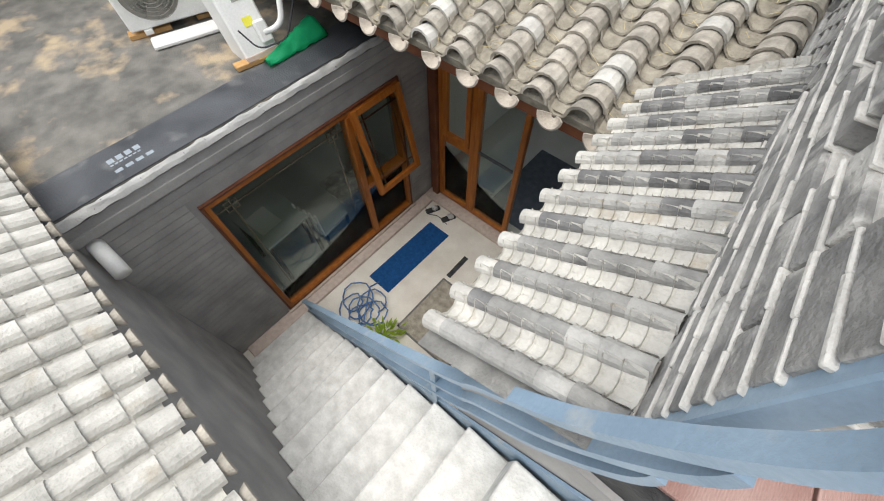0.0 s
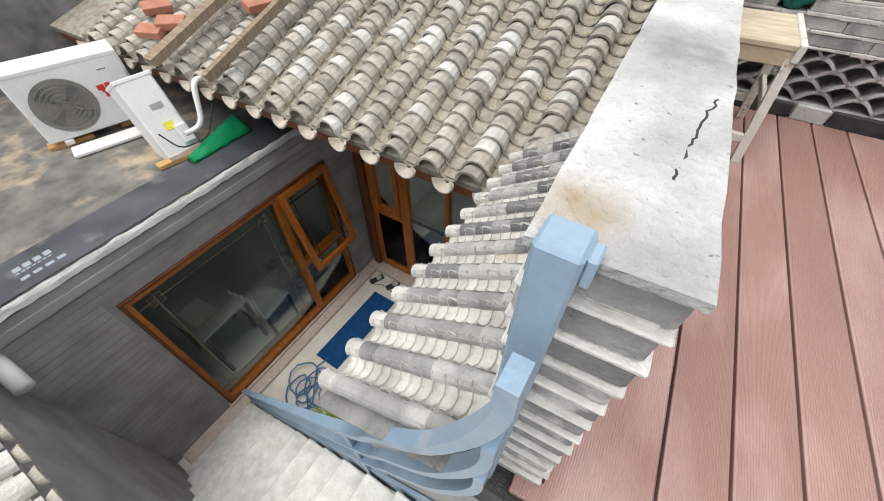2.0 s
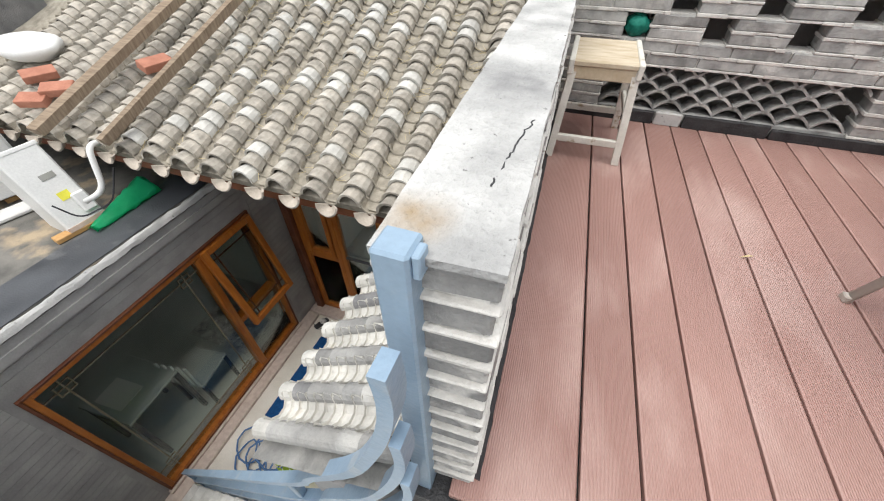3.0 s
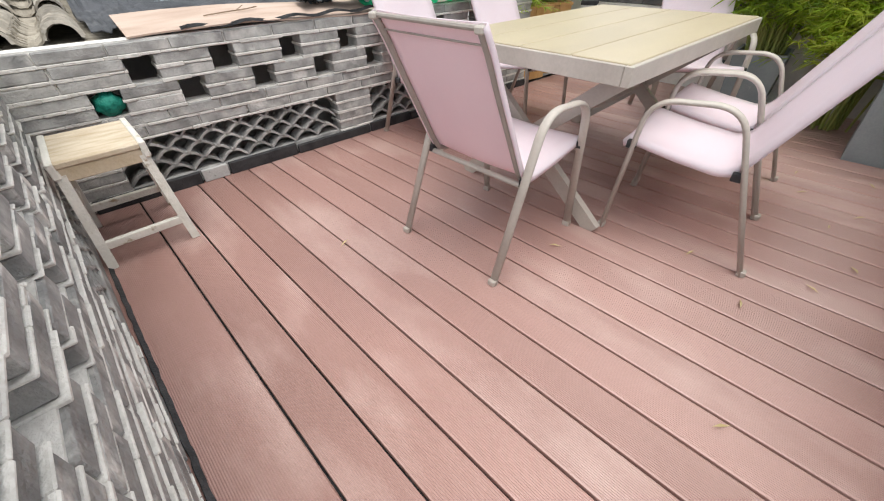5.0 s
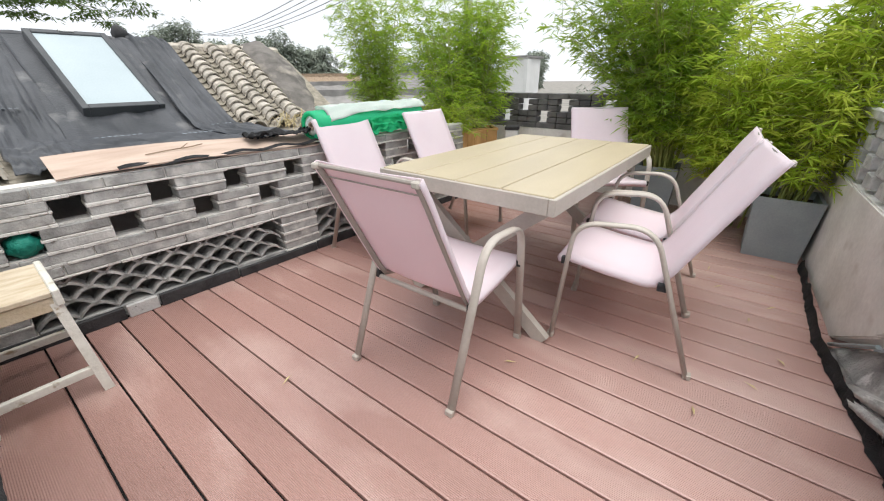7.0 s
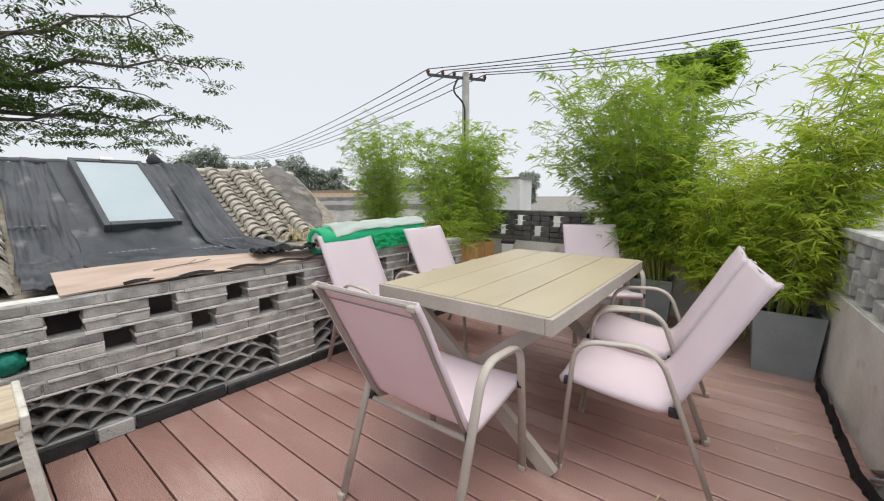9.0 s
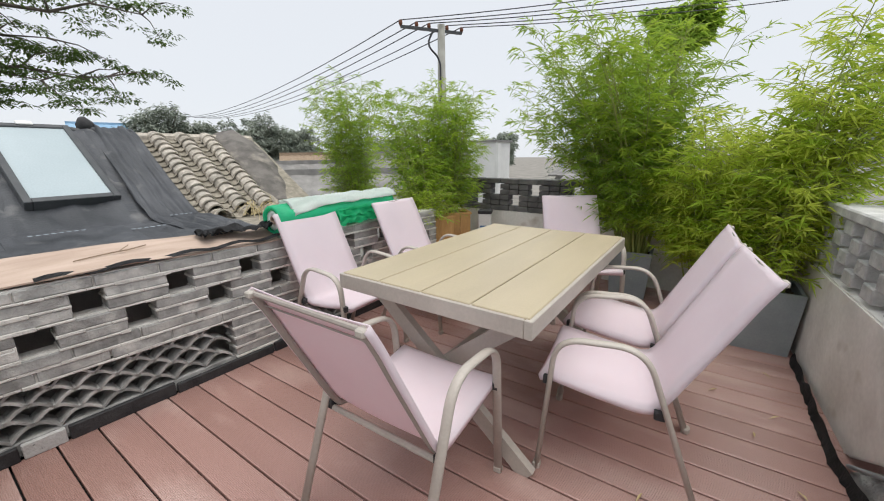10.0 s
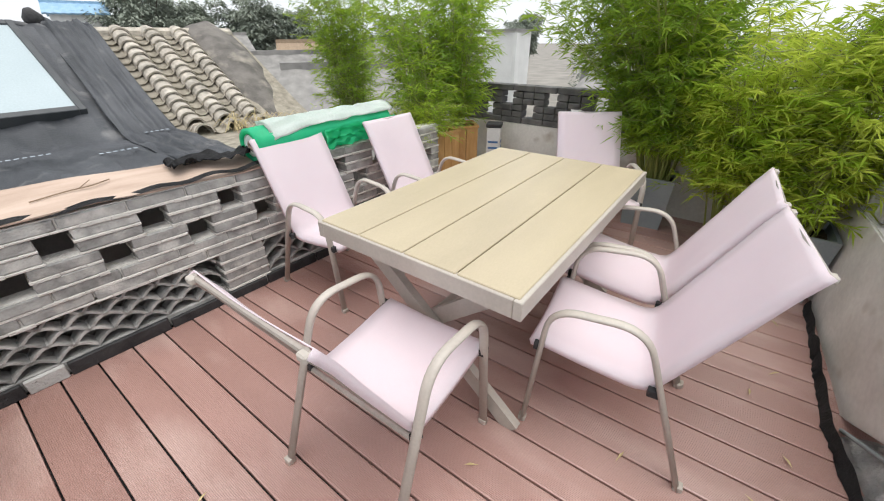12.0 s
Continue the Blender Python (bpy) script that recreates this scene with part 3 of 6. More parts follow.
stair = thing("staircase", "narrow steep stair with pale stone treads down to the yard", "staircase", kind="structure")
STEPS = 15
for i in range(STEPS):
    x1 = 1.52 - 0.2 * i
    z = -0.205 * (i + 1)
    part("tread", boxes((x1 - 0.215, x1 + 0.02, SY + 0.002, -2.3, z - 0.05, z), bevel=0.006), M_STAIR, stair)
    part("riser", boxes((x1 - 0.015, x1, SY + 0.004, -2.302, z, z + 0.155)), M_STAIR, stair)
part("soffit", boxes((-0.05, 4.1, SY + 0.004, -2.305, -0.3, -0.25), m=Matrix.Translation((1.52, 0, 0)) @ Matrix.Rotation(radians(134.3), 4, "Y") @ Matrix.Translation((0, 0, 0.5))), M_CONCRETE, stair)
bm = bmesh.new()
bar(bm, [(1.5, -2.28, -0.12), (-1.5, -2.28, -3.22)], 0.012, 0.2, (0, 1, 0))
part("stringer", bm, M_BLUE, stair, "blue painted steel stringer plate")


def smooth_path(pts, n=4):
    """Rounds a polyline through its points."""
    p = [Vector(q) for q in pts]
    out = []
    for k in range(len(p) - 1):
        a, b, c, d = p[max(k - 1, 0)], p[k], p[k + 1], p[min(k + 2, len(p) - 1)]
        for i in range(n):
            u = i / n
            out.append(tuple(0.5 * (2 * b + (c - a) * u + (2 * a - 5 * b + 4 * c - d) * u * u + (3 * b - a - 3 * c + d) * u ** 3)))
    return out + [tuple(p[-1])]


def stair_rail():
    t = thing("stair_railing", "light blue painted steel stair railing, scratched and curved", "railing")
    part("post", boxes((0.973, 1.018, -2.229, -2.184, -0.35, 0.772), bevel=0.004), M_BLUE, t)
    part("weld_plate", boxes((1.018, 1.028, -2.222, -2.197, 0.735, 0.77), bevel=0.002), M_BLUE, t, "small chipped blue weld plate")
    for k, dz in enumerate((0.0, -0.21, -0.4)):
        pts = [(x, -2.28, z) for x, z in ((1.002, 0.65), (1.004, 0.58), (0.99, 0.49), (0.95, 0.35), (0.865, 0.14), (0.69, -0.125), (0.4, -0.55), (-1.35, -2.62))]
        bm = bmesh.new()
        bar(bm, smooth_path([(x, y, z + dz) for x, y, z in pts]), 0.04, 0.02 if k else 0.024, (0, 1, 0))
        part("rail", bm, M_BLUE, t)
    for x, z in ((0.5, -0.42), (-1.3, -2.58)):
        part("baluster", boxes((x - 0.015, x + 0.015, -2.295, -2.265, z - 0.75, z), bevel=0.003), M_BLUE, t)
    return t


stair_rail()

# ---------- terrace slab and house below ----------
# Slab is black to put shade into the gaps between the deck boards.
structure("terrace_slab", boxes((0.94, 5.75, -2.25, 0.14, -0.22, -0.036), (1.53, 5.75, -3.1, -2.25, -0.22, -0.036)), M_BLACK, "slab under the deck boards, blackened as shade in the gaps", "floor")
structure("house_wall_east", boxes((0.62, 0.72, -2.27, 0.0, GROUND, -0.16), (0.72, 5.7, -2.27, -2.2, GROUND, -0.22)), M_GREYWALL, "grey brick wall of the house below the terrace")

# small tiled roof along the terrace wall
PENT0, PENT1 = (0.46, -0.2), (0.95, 0.12)
pent_slope = math.atan2(PENT1[1] - PENT0[1], PENT1[0] - PENT0[0])
bm = bmesh.new()
grid(bm, 2, 2, lambda u, v: (PENT0[0] + (PENT1[0] - PENT0[0]) * u, -2.3 + 1.55 * v, PENT0[1] + (PENT1[1] - PENT0[1]) * u))
roof_pent = structure("roof_pent", thick(bm, 0.05), M_TILEPALE, "narrow pale tiled lean-to roof above the yard", "roof")


# ---------- brick parapets ----------
BH = 0.0625


def brick_mesh(name, lx, ly, lz, mat, seed=0):
    rnd = random.Random(seed)
    bm = bmesh.new()
    box(bm, -lx / 2, lx / 2, -ly / 2, ly / 2, -lz / 2, lz / 2, bevel=0.005)
    for v in bm.verts:
        v.co += Vector((rnd.uniform(-1, 1), rnd.uniform(-1, 1), rnd.uniform(-1, 1))) * 0.0018
    return mesh_of(name, bm, mat)


brick_cache = {}


def brick(parent, x0, x1, z0, z1, depth, y_mid, rnd, mat=M_BRICK):
    key = (mat.name, round(x1 - x0, 2), round(z1 - z0, 3), round(depth, 3))
    if key not in brick_cache:
        brick_cache[key] = [brick_mesh("brick", max(key[1] - 0.007, 0.02), depth, z1 - z0 - 0.012, mat, s) for s in range(3)]
    shared("brick", rnd.choice(brick_cache[key]), parent, pose((x0 + x1) / 2 + rnd.uniform(-1, 1) * 0.001, y_mid + rnd.uniform(-1, 1) * 0.003, (z0 + z1) / 2, 0, 0, rnd.uniform(-0.6, 0.6)))


def scale_tiles(parent, x0, x1, z0, z1, depth, y_mid):
    """A fish-scale screen of thin curved tiles in rows."""
    w, rows = 0.155, 5
    h = (z1 - z0) / rows
    key = ("scale", round(depth, 3))
    if key not in brick_cache:
        bm = bmesh.new()
        n = 8
        prof = [(-w / 2 + w * k / n, 0.052 * math.sin(math.pi * k / n)) for k in range(n + 1)]
        ring = [[bm.verts.new((x, y, z + q)) for x, z in prof] for y in (-depth / 2, depth / 2) for q in (0.0, 0.016)]
        a, b, c, d = ring
        for k in range(n):
            for p, q in ((a, b), (b, d), (d, c), (c, a)):
                bm.faces.new((p[k], p[k + 1], q[k + 1], q[k]))
        bmesh.ops.recalc_face_normals(bm, faces=bm.faces[:])
        brick_cache[key] = mesh_of("curved_tile", bm, M_BRICK)
    for r in range(rows):
        x = x0 + (w / 2 if r % 2 else 0.0)
        while x + w <= x1 + 0.01:
            shared("curved_tile", brick_cache[key], parent, pose(x + w / 2, y_mid, z0 + r * h - 0.002))
            x += w


def parapet(name, label, m, length, depth, holes_low, holes_high, pillars, screens, seed, mat=M_BRICK, thickness=(0.005, 0.009)):
    """Grey brick parapet in local x from 0; front face y = 0, going back to y = depth; holes as starts of 0.12 m gaps."""
    rnd = random.Random(seed)
    t = thing(name, label, "parapet", kind="structure", m=m)
    mid = depth / 2

    def course(z0, z1, gaps, shift):
        spans, x = [], 0.0
        for g in sorted(gaps):
            if g > x:
                spans.append((x, g))
            x = g + 0.12
        if x < length:
            spans.append((x, length))
        for a, b in spans:
            if b - a < 0.035:
                continue
            n = max(1, round((b - a) / 0.25))
            cuts = [a + (b - a) * k / n for k in range(n + 1)]
            if shift and n > 2:
                cuts = [a] + [c - (b - a) / n / 2 for c in cuts[1:]] + [b]
            for p, q in zip(cuts, cuts[1:]):
                brick(t, p, q, z0, z1, depth, mid, rnd, mat)
        return spans

    mortar = bmesh.new()

    def bead(a, b, z):
        """An uneven bed joint standing a little proud of the bricks."""
        x = a
        while x < b - 0.01:
            w = min(rnd.uniform(0.05, 0.16), b - x)
            h, o = rnd.uniform(*thickness), rnd.uniform(0.0, 0.008)
            box(mortar, x - 0.003 * (x == a), x + w, -o, depth + o, z - h + rnd.uniform(-0.002, 0.002), z + h, bevel=0.0025)
            x += w

    z = 0.3125
    for i in range(7):
        gaps = holes_low if i in (2, 3) else holes_high if i in (4, 5) else ()
        for a, b in course(z, z + BH, gaps, i % 2):
            box(mortar, a + 0.01, b - 0.01, 0.012, depth - 0.012, z - 0.001, z + BH + 0.001)
            bead(a, b, z)
        z += BH
    for a, b in pillars:
        for i in range(5):
            z0 = i * BH
            n = max(1, round((b - a) / 0.25))
            for k in range(n):
                brick(t, a + (b - a) * k / n, a + (b - a) * (k + 1) / n, z0, z0 + BH, depth, mid, rnd, mat)
        box(mortar, a + 0.01, b - 0.01, 0.012, depth - 0.012, 0, 0.3125)
        for i in range(1, 5):
            bead(a, b, i * BH)
    tagged(part("mortar", mortar, M_MORTAR, t, "pale rough mortar joints"), kind="stuff")
    for a, b in screens:
        scale_tiles(t, a, b, 0.075, 0.3125, depth * 0.8, mid)
        part("foot_course", boxes((a, b, 0.012, depth - 0.005, 0.0, 0.075), bevel=0.006), M_BRICK, t, "rough brick foot course")
    return t


hl = [1.27 + 0.378 * k for k in range(9)]
hh = [1.465 + 0.378 * k for k in range(8)]
X0 = 0.9
wall_a = parapet("parapet_north", "grey brick parapet with square openings and a fish-scale tile screen", pose(X0, 0, 0), 3.62, 0.12, [x - X0 for x in hl], [x - X0 for x in hh], [(0.0, 0.34), (1.6, 1.87), (3.1, 3.62)], [(0.34, 1.6), (1.87, 3.1)], 3)
rnd = random.Random(5)
x = 1.05
while x < 4.4:
    dark = rnd.random() < 0.72
    w = rnd.uniform(0.3, 0.6) if dark else rnd.uniform(0.1, 0.17)
    bm = bmesh.new()
    box(bm, x - X0, x - X0 + w - 0.01, -0.02, 0.003, 0.0, 0.062 + rnd.uniform(-0.008, 0.012), bevel=0.004)
    part("foot_strip", bm, M_BLACK if dark else M_CEMENT, wall_a, "black membrane strip" if dark else "pale mortar patch")
    x += w
wall_b = parapet("parapet_west", "grey brick parapet with pale mortar beside the yard roof", pose(1.11, -2.2, 0, 0, 0, 92.9), 2.2, 0.145, [0.41, 0.73, 1.05, 1.37], [0.2, 0.57, 0.93, 1.29, 1.65], [(0.0, 1.05), (2.05, 2.2)], [(1.05, 2.05)], 8, M_BRICKPALE, (0.002, 0.0055))
bm = bmesh.new()
rnd = random.Random(2)
grid(bm, 44, 6, lambda u, v: (2.2 * u - 0.004, -0.004 + 0.153 * v + 0.003 * noise.noise((u * 30, v * 2, 4)), 0.758 + 0.0025 * noise.noise((u * 14, v * 3, 1))))
bmesh.ops.recalc_face_normals(bm, faces=bm.faces[:])
thick(bm, 0.012)
part("cement_cap", bm, M_CAP, wall_b, "chipped whitish cement cap with rust stain")

bm = bmesh.new()
grid(bm, 90, 1, lambda u, v: (0.02 + 2.17 * u, -0.004 - 0.013 * (1 - v) - 0.004 * noise.noise((u * 40, v, 7)), 0.003 + 0.012 * v))
bmesh.ops.recalc_face_normals(bm, faces=bm.faces[:])
part("foot_membrane", thick(bm, 0.004), M_BLACK, wall_b, "thin black membrane line along the wall foot")
# ---------- east and south parapets ----------
for pts in ([(0.14, 0.02), (0.2, 0.035), (0.26, 0.03), (0.31, 0.045)], [(0.17, 0.022), (0.23, 0.014), (0.29, 0.006), (0.35, -0.006)], [(1.2, 0.05), (1.27, 0.062), (1.33, 0.06)]):
    bm = bmesh.new()
    bar(bm, [(x + 0.004 * noise.noise((x * 90, 1, 2)), y + 0.006 * noise.noise((x * 60, 5, 2)), 0.7572) for x, y, z in smooth_path([(p, q + 0.02, 0.0) for p, q in pts], 7)], 0.0016, 0.003, (0, 0, 1))
    part("crack", bm, M_BLACK, wall_b, "dark crack in the cement cap")
wall_e = thing("parapet_east", "grey brick screen wall over a concrete base", "parapet", kind="structure")
part("base", boxes((5.55, 5.68, -2.95, 0.75, -0.05, 0.62)), M_CONCRETE, wall_e, "grey concrete base")
rnd = random.Random(4)
brick_cache["ebrick"] = [brick_mesh("brick", 0.12, w, BH - 0.008, M_DARKBRICK, 9) for w in (0.23, 0.11)]
for i in range(6):
    z = 0.62 + i * BH
    y = -2.9 + (0.12 if i % 2 else 0)
    while y < 0.7:
        step = 0.24
        if i in (1, 2, 3, 4) and y > -1.6:
            step = 0.12
            if int(round((y + 2.9) / 0.12)) % 4 == (1 if i < 3 else 3):
                y += step
                continue
        shared("brick", brick_cache["ebrick"][0 if step > 0.2 else 1], wall_e, pose(5.615 + rnd.uniform(-0.004, 0.004), y + step / 2, z + BH / 2))
        y += step
wall_s = thing("parapet_south", "stained concrete wall with a grey brick openwork top", "parapet", kind="structure", m=pose(3.14, -2.912, 0, 0, 0, 5.2))
SLEN = 2.5


def slab_of(outline, y0, y1, bevel=0.008):
    """An upright slab with the given outline in x and z."""
    bm = bmesh.new()
    f = bm.faces.new([bm.verts.new((x, y1, z)) for x, z in outline])
    ex = bmesh.ops.extrude_face_region(bm, geom=[f])
    for v in ex["geom"]:
        if isinstance(v, bmesh.types.BMVert):
            v.co.y = y0
    bmesh.ops.recalc_face_normals(bm, faces=bm.faces[:])
    bmesh.ops.bevel(bm, geom=bm.edges[:], offset=bevel, segments=2, affect="EDGES")
    return bm


part("panel", slab_of([(0.15, 0.262), (0.62, -0.03), (SLEN, -0.03), (SLEN, 0.6), (0.245, 0.6)], -0.15, 0), M_CONCRETE, wall_s, "smooth stained concrete panel")
part("end_panel", slab_of([(-1.0, 0.7), (-1.0, 0.78), (0.0, 0.78), (0.238, 0.6), (0.145, 0.265), (-0.1, 0.44), (-0.42, 0.6)], -0.15, 0.018), M_CONCRETE, wall_s, "grey concrete end panel")
part("coping", boxes((-0.9, SLEN, -0.16, 0.008, 0.93, 0.985), bevel=0.008), M_BLOCK, wall_s, "grey coping")
bk = brick_mesh("brick", 0.122, 0.14, 0.072, M_BLOCK, 21)
for i in range(4):
    for k in range(-7, 19):
        if k < 0 and i < 2:
            continue
        if (k + i) % 2 == 0:
            shared("brick", bk, wall_s, pose(0.062 + 0.128 * k, -0.078, 0.658 + 0.077 * i))
bm = bmesh.new()


def heap(u, v):
    x = 1.55 + 2.05 * u
    edge = -3.005 + max(0.0, min(1.0, (x - 2.85) / 0.75)) * 0.17
    top = 0.03 + 0.62 * max(0.0, min(1.0, (3.64 - x) / 0.95))
    rise = min(1.0, v / 0.09)
    z = top * rise ** 0.75 - 0.06 * max(0, v - 0.3)
    return (x, edge - 1.2 * v, -0.02 + z + 0.022 * noise.noise((u * 9, v * 9, 3)) + 0.014 * abs(noise.noise((u * 31, v * 31, 9))))


grid(bm, 60, 70, heap)
bmesh.ops.recalc_face_normals(bm, faces=bm.faces[:])
structure("neighbour_masonry", bm, M_RUBBLE, "rough grey rendered masonry of the next roof", "masonry")
masonry = bpy.data.objects["neighbour_masonry"]
for k in range(2):
    bm = bmesh.new()
    bar(bm, smooth_path([(3.32 - 0.09 * k, -2.925, 0.0), (3.1 - 0.08 * k, -2.955, 0.1 - 0.02 * k), (2.95 - 0.07 * k, -2.975, 0.17 - 0.035 * k), (2.8 - 0.05 * k, -2.99, 0.235 - 0.055 * k), (2.7 - 0.04 * k, -3.01, 0.25 - 0.065 * k), (2.6 - 0.03 * k, -3.06, 0.22 - 0.06 * k)]), 0.1, 0.036, (0, 1, 0))
    bmesh.ops.bevel(bm, geom=bm.edges[:], offset=0.008, segments=2, affect="EDGES")
    part("ledge", bm, M_RUBBLE, masonry, "rounded grey mortar ledge", smooth=True)
bm = bmesh.new()
grid(bm, 24, 8, lambda u, v: (2.15 + 0.8 * u - 0.12 * v, -2.957 - 0.03 * v + 0.004 * noise.noise((u * 6, v * 3, 5)), 0.01 + (0.07 + 0.14 * math.sin(u * 2.4)) * v + (0.02 * noise.noise((u * 9, v * 4, 2)) if v > 0 else 0.0)))
part("white_patch", thick(bm, 0.006), M_WHITE, masonry, "flaking white paint patch")
bm = bmesh.new()
tube(bm, [(3.62, -2.852, 0.012), (3.2, -2.885, 0.27)], 0.009)
tagged(part("metal_rod", bm, M_ZINC), "thin grey metal rod leaning along the wall foot", "rod")
bm = bmesh.new()


def torn(u, v):
    x = 1.6 + 3.0 * u
    edge = -2.945 + max(0.0, min(1.0, (x - 2.85) / 0.75)) * 0.15 + max(0.0, x - 3.6) * 0.05
    return (x, edge + 0.004 - 0.022 * v + (0.009 * noise.noise((x * 31, 0, 3)) + 0.012 * noise.noise((x * 9, 4, 3)) if v == 0 else 0.0), 0.004 + 0.045 * v + (0.03 * noise.noise((x * 9, 2, 8)) if v == 1 else 0.0))


grid(bm, 120, 2, torn)
thick(bm, 0.005)
structure("deck_edge_membrane", bm, M_BLACK, "torn black membrane along the deck edge", "membrane")

structure("roof_next", boxes((4.45, 8.2, 0.85, 3.6, GROUND, 0.1)), M_FARROOF, "low grey flat roof beyond the terrace", "roof")

# ---------- table and chairs ----------
def outdoor_table(m):
    t = thing("outdoor_table", "rectangular beige slatted table on crossed pale metal legs", "table", m=m)
    L, W, H = 1.51, 0.945, 0.752
    for k in range(4):
        y0 = -W / 2 + 0.012 + k * (W - 0.024) / 4
        part("tabletop_slat", boxes((-L / 2 + 0.012, L / 2 - 0.012, y0 + 0.003, y0 + (W - 0.024) / 4 - 0.003, H - 0.022, H), bevel=0.003), M_TABLE, t)
    for k in (-1, 1):
        part("apron", boxes((-L / 2, L / 2, k * (W / 2 - 0.015) - 0.015, k * (W / 2 - 0.015) + 0.015, H - 0.075, H - 0.006), bevel=0.003), M_FRAME, t)
        part("apron", boxes((k * (L / 2 - 0.015) - 0.015, k * (L / 2 - 0.015) + 0.015, -W / 2 + 0.031, W / 2 - 0.031, H - 0.075, H - 0.006), bevel=0.003), M_FRAME, t)
    part("under_frame", boxes((-L / 2 + 0.031, L / 2 - 0.031, -W / 2 + 0.031, W / 2 - 0.031, H - 0.05, H - 0.026)), M_FRAME, t)
    for x in (-L / 2 + 0.17, L / 2 - 0.17):
        for s in (-1, 1):
            bm = bmesh.new()
            dx = 0.02 * s
            bar(bm, [(x + dx, s * 0.43, 0.0), (x + dx, -s * 0.4, H - 0.075)], 0.035, 0.07, (1, 0, 0))
            part("leg", bm, M_FRAME, t)
    bm = bmesh.new()
    bar(bm, [(-L / 2 + 0.17, 0, 0.36), (L / 2 - 0.17, 0, 0.36)], 0.04, 0.04, (0, 1, 0))
    part("stretcher", bm, M_FRAME, t)
    return t


outdoor_table(pose(3.4, -1.363, 0, 0, 0, 1.8))


def sling_point(s):
    """Side profile of the sling: s = 0 at the seat's front edge, 1 at the top of the back."""
    pts = [(0.295, 0.395), (0.305, 0.425), (0.285, 0.438), (0.1, 0.405), (-0.06, 0.385), (-0.1, 0.395), (-0.128, 0.44), (-0.275, 0.735), (-0.325, 0.84), (-0.368, 0.915)]
    d = [0.0]
    for a, b in zip(pts, pts[1:]):
        d.append(d[-1] + math.dist(a, b))
    return float(np.interp(s * d[-1], d, [p[0] for p in pts])), float(np.interp(s * d[-1], d, [p[1] for p in pts]))


def sling_chair():
    t = thing("garden_chair", "garden chair with pale pink sling seat and champagne metal frame", "chair", group="chairs round the table")
    w = 0.236
    
    def behind(q, d):
        """A point of the side profile, moved by d to the sling's back."""
        (x0, z0), (x1, z1) = sling_point(max(q - 0.02, 0)), sling_point(min(q + 0.02, 1))
        x, z = sling_point(q)
        n = math.hypot(x1 - x0, z1 - z0)
        return x - (z1 - z0) / n * d, z + (x1 - x0) / n * d

    def cloth(q, v):
        """The sling, slack in the middle and wrapped round the rails at its edges."""
        k = round(v * 10)
        y = -w if k == 0 else w if k == 10 else -w + 0.003 + (2 * w - 0.006) * (k - 1) / 8
        x, z = behind(q, 0.024 if k in (0, 10) else 0.007 * math.sin(math.pi * (k - 1) / 8))
        return x, y, z

    bm = bmesh.new()
    grid(bm, 40, 10, cloth)
    bmesh.ops.recalc_face_normals(bm, faces=bm.faces[:])
    part("sling", thick(bm, 0.003), M_SLING, t, "pale pink woven textile sling", smooth=True)
    for s in (-1, 1):
        bm = bmesh.new()
        tube(bm, [(behind(k / 30, 0.016)[0], s * (w - 0.018), behind(k / 30, 0.016)[1]) for k in range(1, 31)], 0.0115, 8)
        part("side_rail", bm, M_RAILSHADE, t, "side rail behind the sling, darkened for its shadow side", smooth=True)
        x, z = behind(1.0, 0.016)
        part("end_cap", boxes((x - 0.012, x + 0.012, s * (w - 0.016) - 0.014, s * (w - 0.016) + 0.014, z - 0.018, z + 0.002), bevel=0.004), M_FRAME, t, "pale plastic end cap")
        bm = bmesh.new()
        line = bend([(-0.29, s * 0.262, 0.0), (-0.06, s * 0.255, 0.625), (0.24, s * 0.25, 0.6), (0.285, s * 0.25, 0.0)], 7, 0.1)
        tube(bm, line, 0.0105, 10, flat=1.75)
        part("armrest_tube", bm, M_FRAME, t, "bent tube armrest running down into the floor", smooth=True)
        for x, z in ((-0.125, 0.382), (0.262, 0.415)):
            part("bolt_block", boxes((x - 0.018, x + 0.018, s * 0.243 - 0.014, s * 0.243 + 0.014, z - 0.016, z + 0.016), bevel=0.003), M_BLACK, t, "black plastic joint")
        part("foot_cap", boxes((-0.305, -0.275, s * 0.262 - 0.016, s * 0.262 + 0.016, 0.0, 0.025), bevel=0.003), M_FRAME, t)
        part("foot_cap", boxes((0.27, 0.3, s * 0.25 - 0.016, s * 0.25 + 0.016, 0.0, 0.025), bevel=0.003), M_FRAME, t)
    for x, z in ((-0.13, 0.37), (0.26, 0.395)):
        bm = bmesh.new()
        tube(bm, [(x, -0.245, z), (x, 0.245, z)], 0.011, 8)
        part("crossbar", bm, M_FRAME, t)
    for name, q, r in (("top_bar", 0.992, 0.008), ("seam", 0.945, 0.003)):
        x, z = behind(q, 0.014)
        bm = bmesh.new()
        tube(bm, [(x, -w + 0.02, z), (x, w - 0.02, z)], r, 8)
        part(name, bm, M_RAILSHADE, t, "stitched hem across the back" if name == "seam" else "")
    return t


chair = sling_chair()
chair.matrix_basis = pose(2.455, -1.468, 0, 0, 0, 3.4)
for m in (pose(3.17, -2.055, 0, 0, 0, 100), pose(3.70, -1.976, 0, 0, 0, 95.6), pose(3.095, -0.361, 0, 0, 0, -88), pose(3.84, -0.47, 0, 0, 0, -89), pose(4.6, -1.4, 0, 0, 0, 215)):
    copy_thing(chair, m)


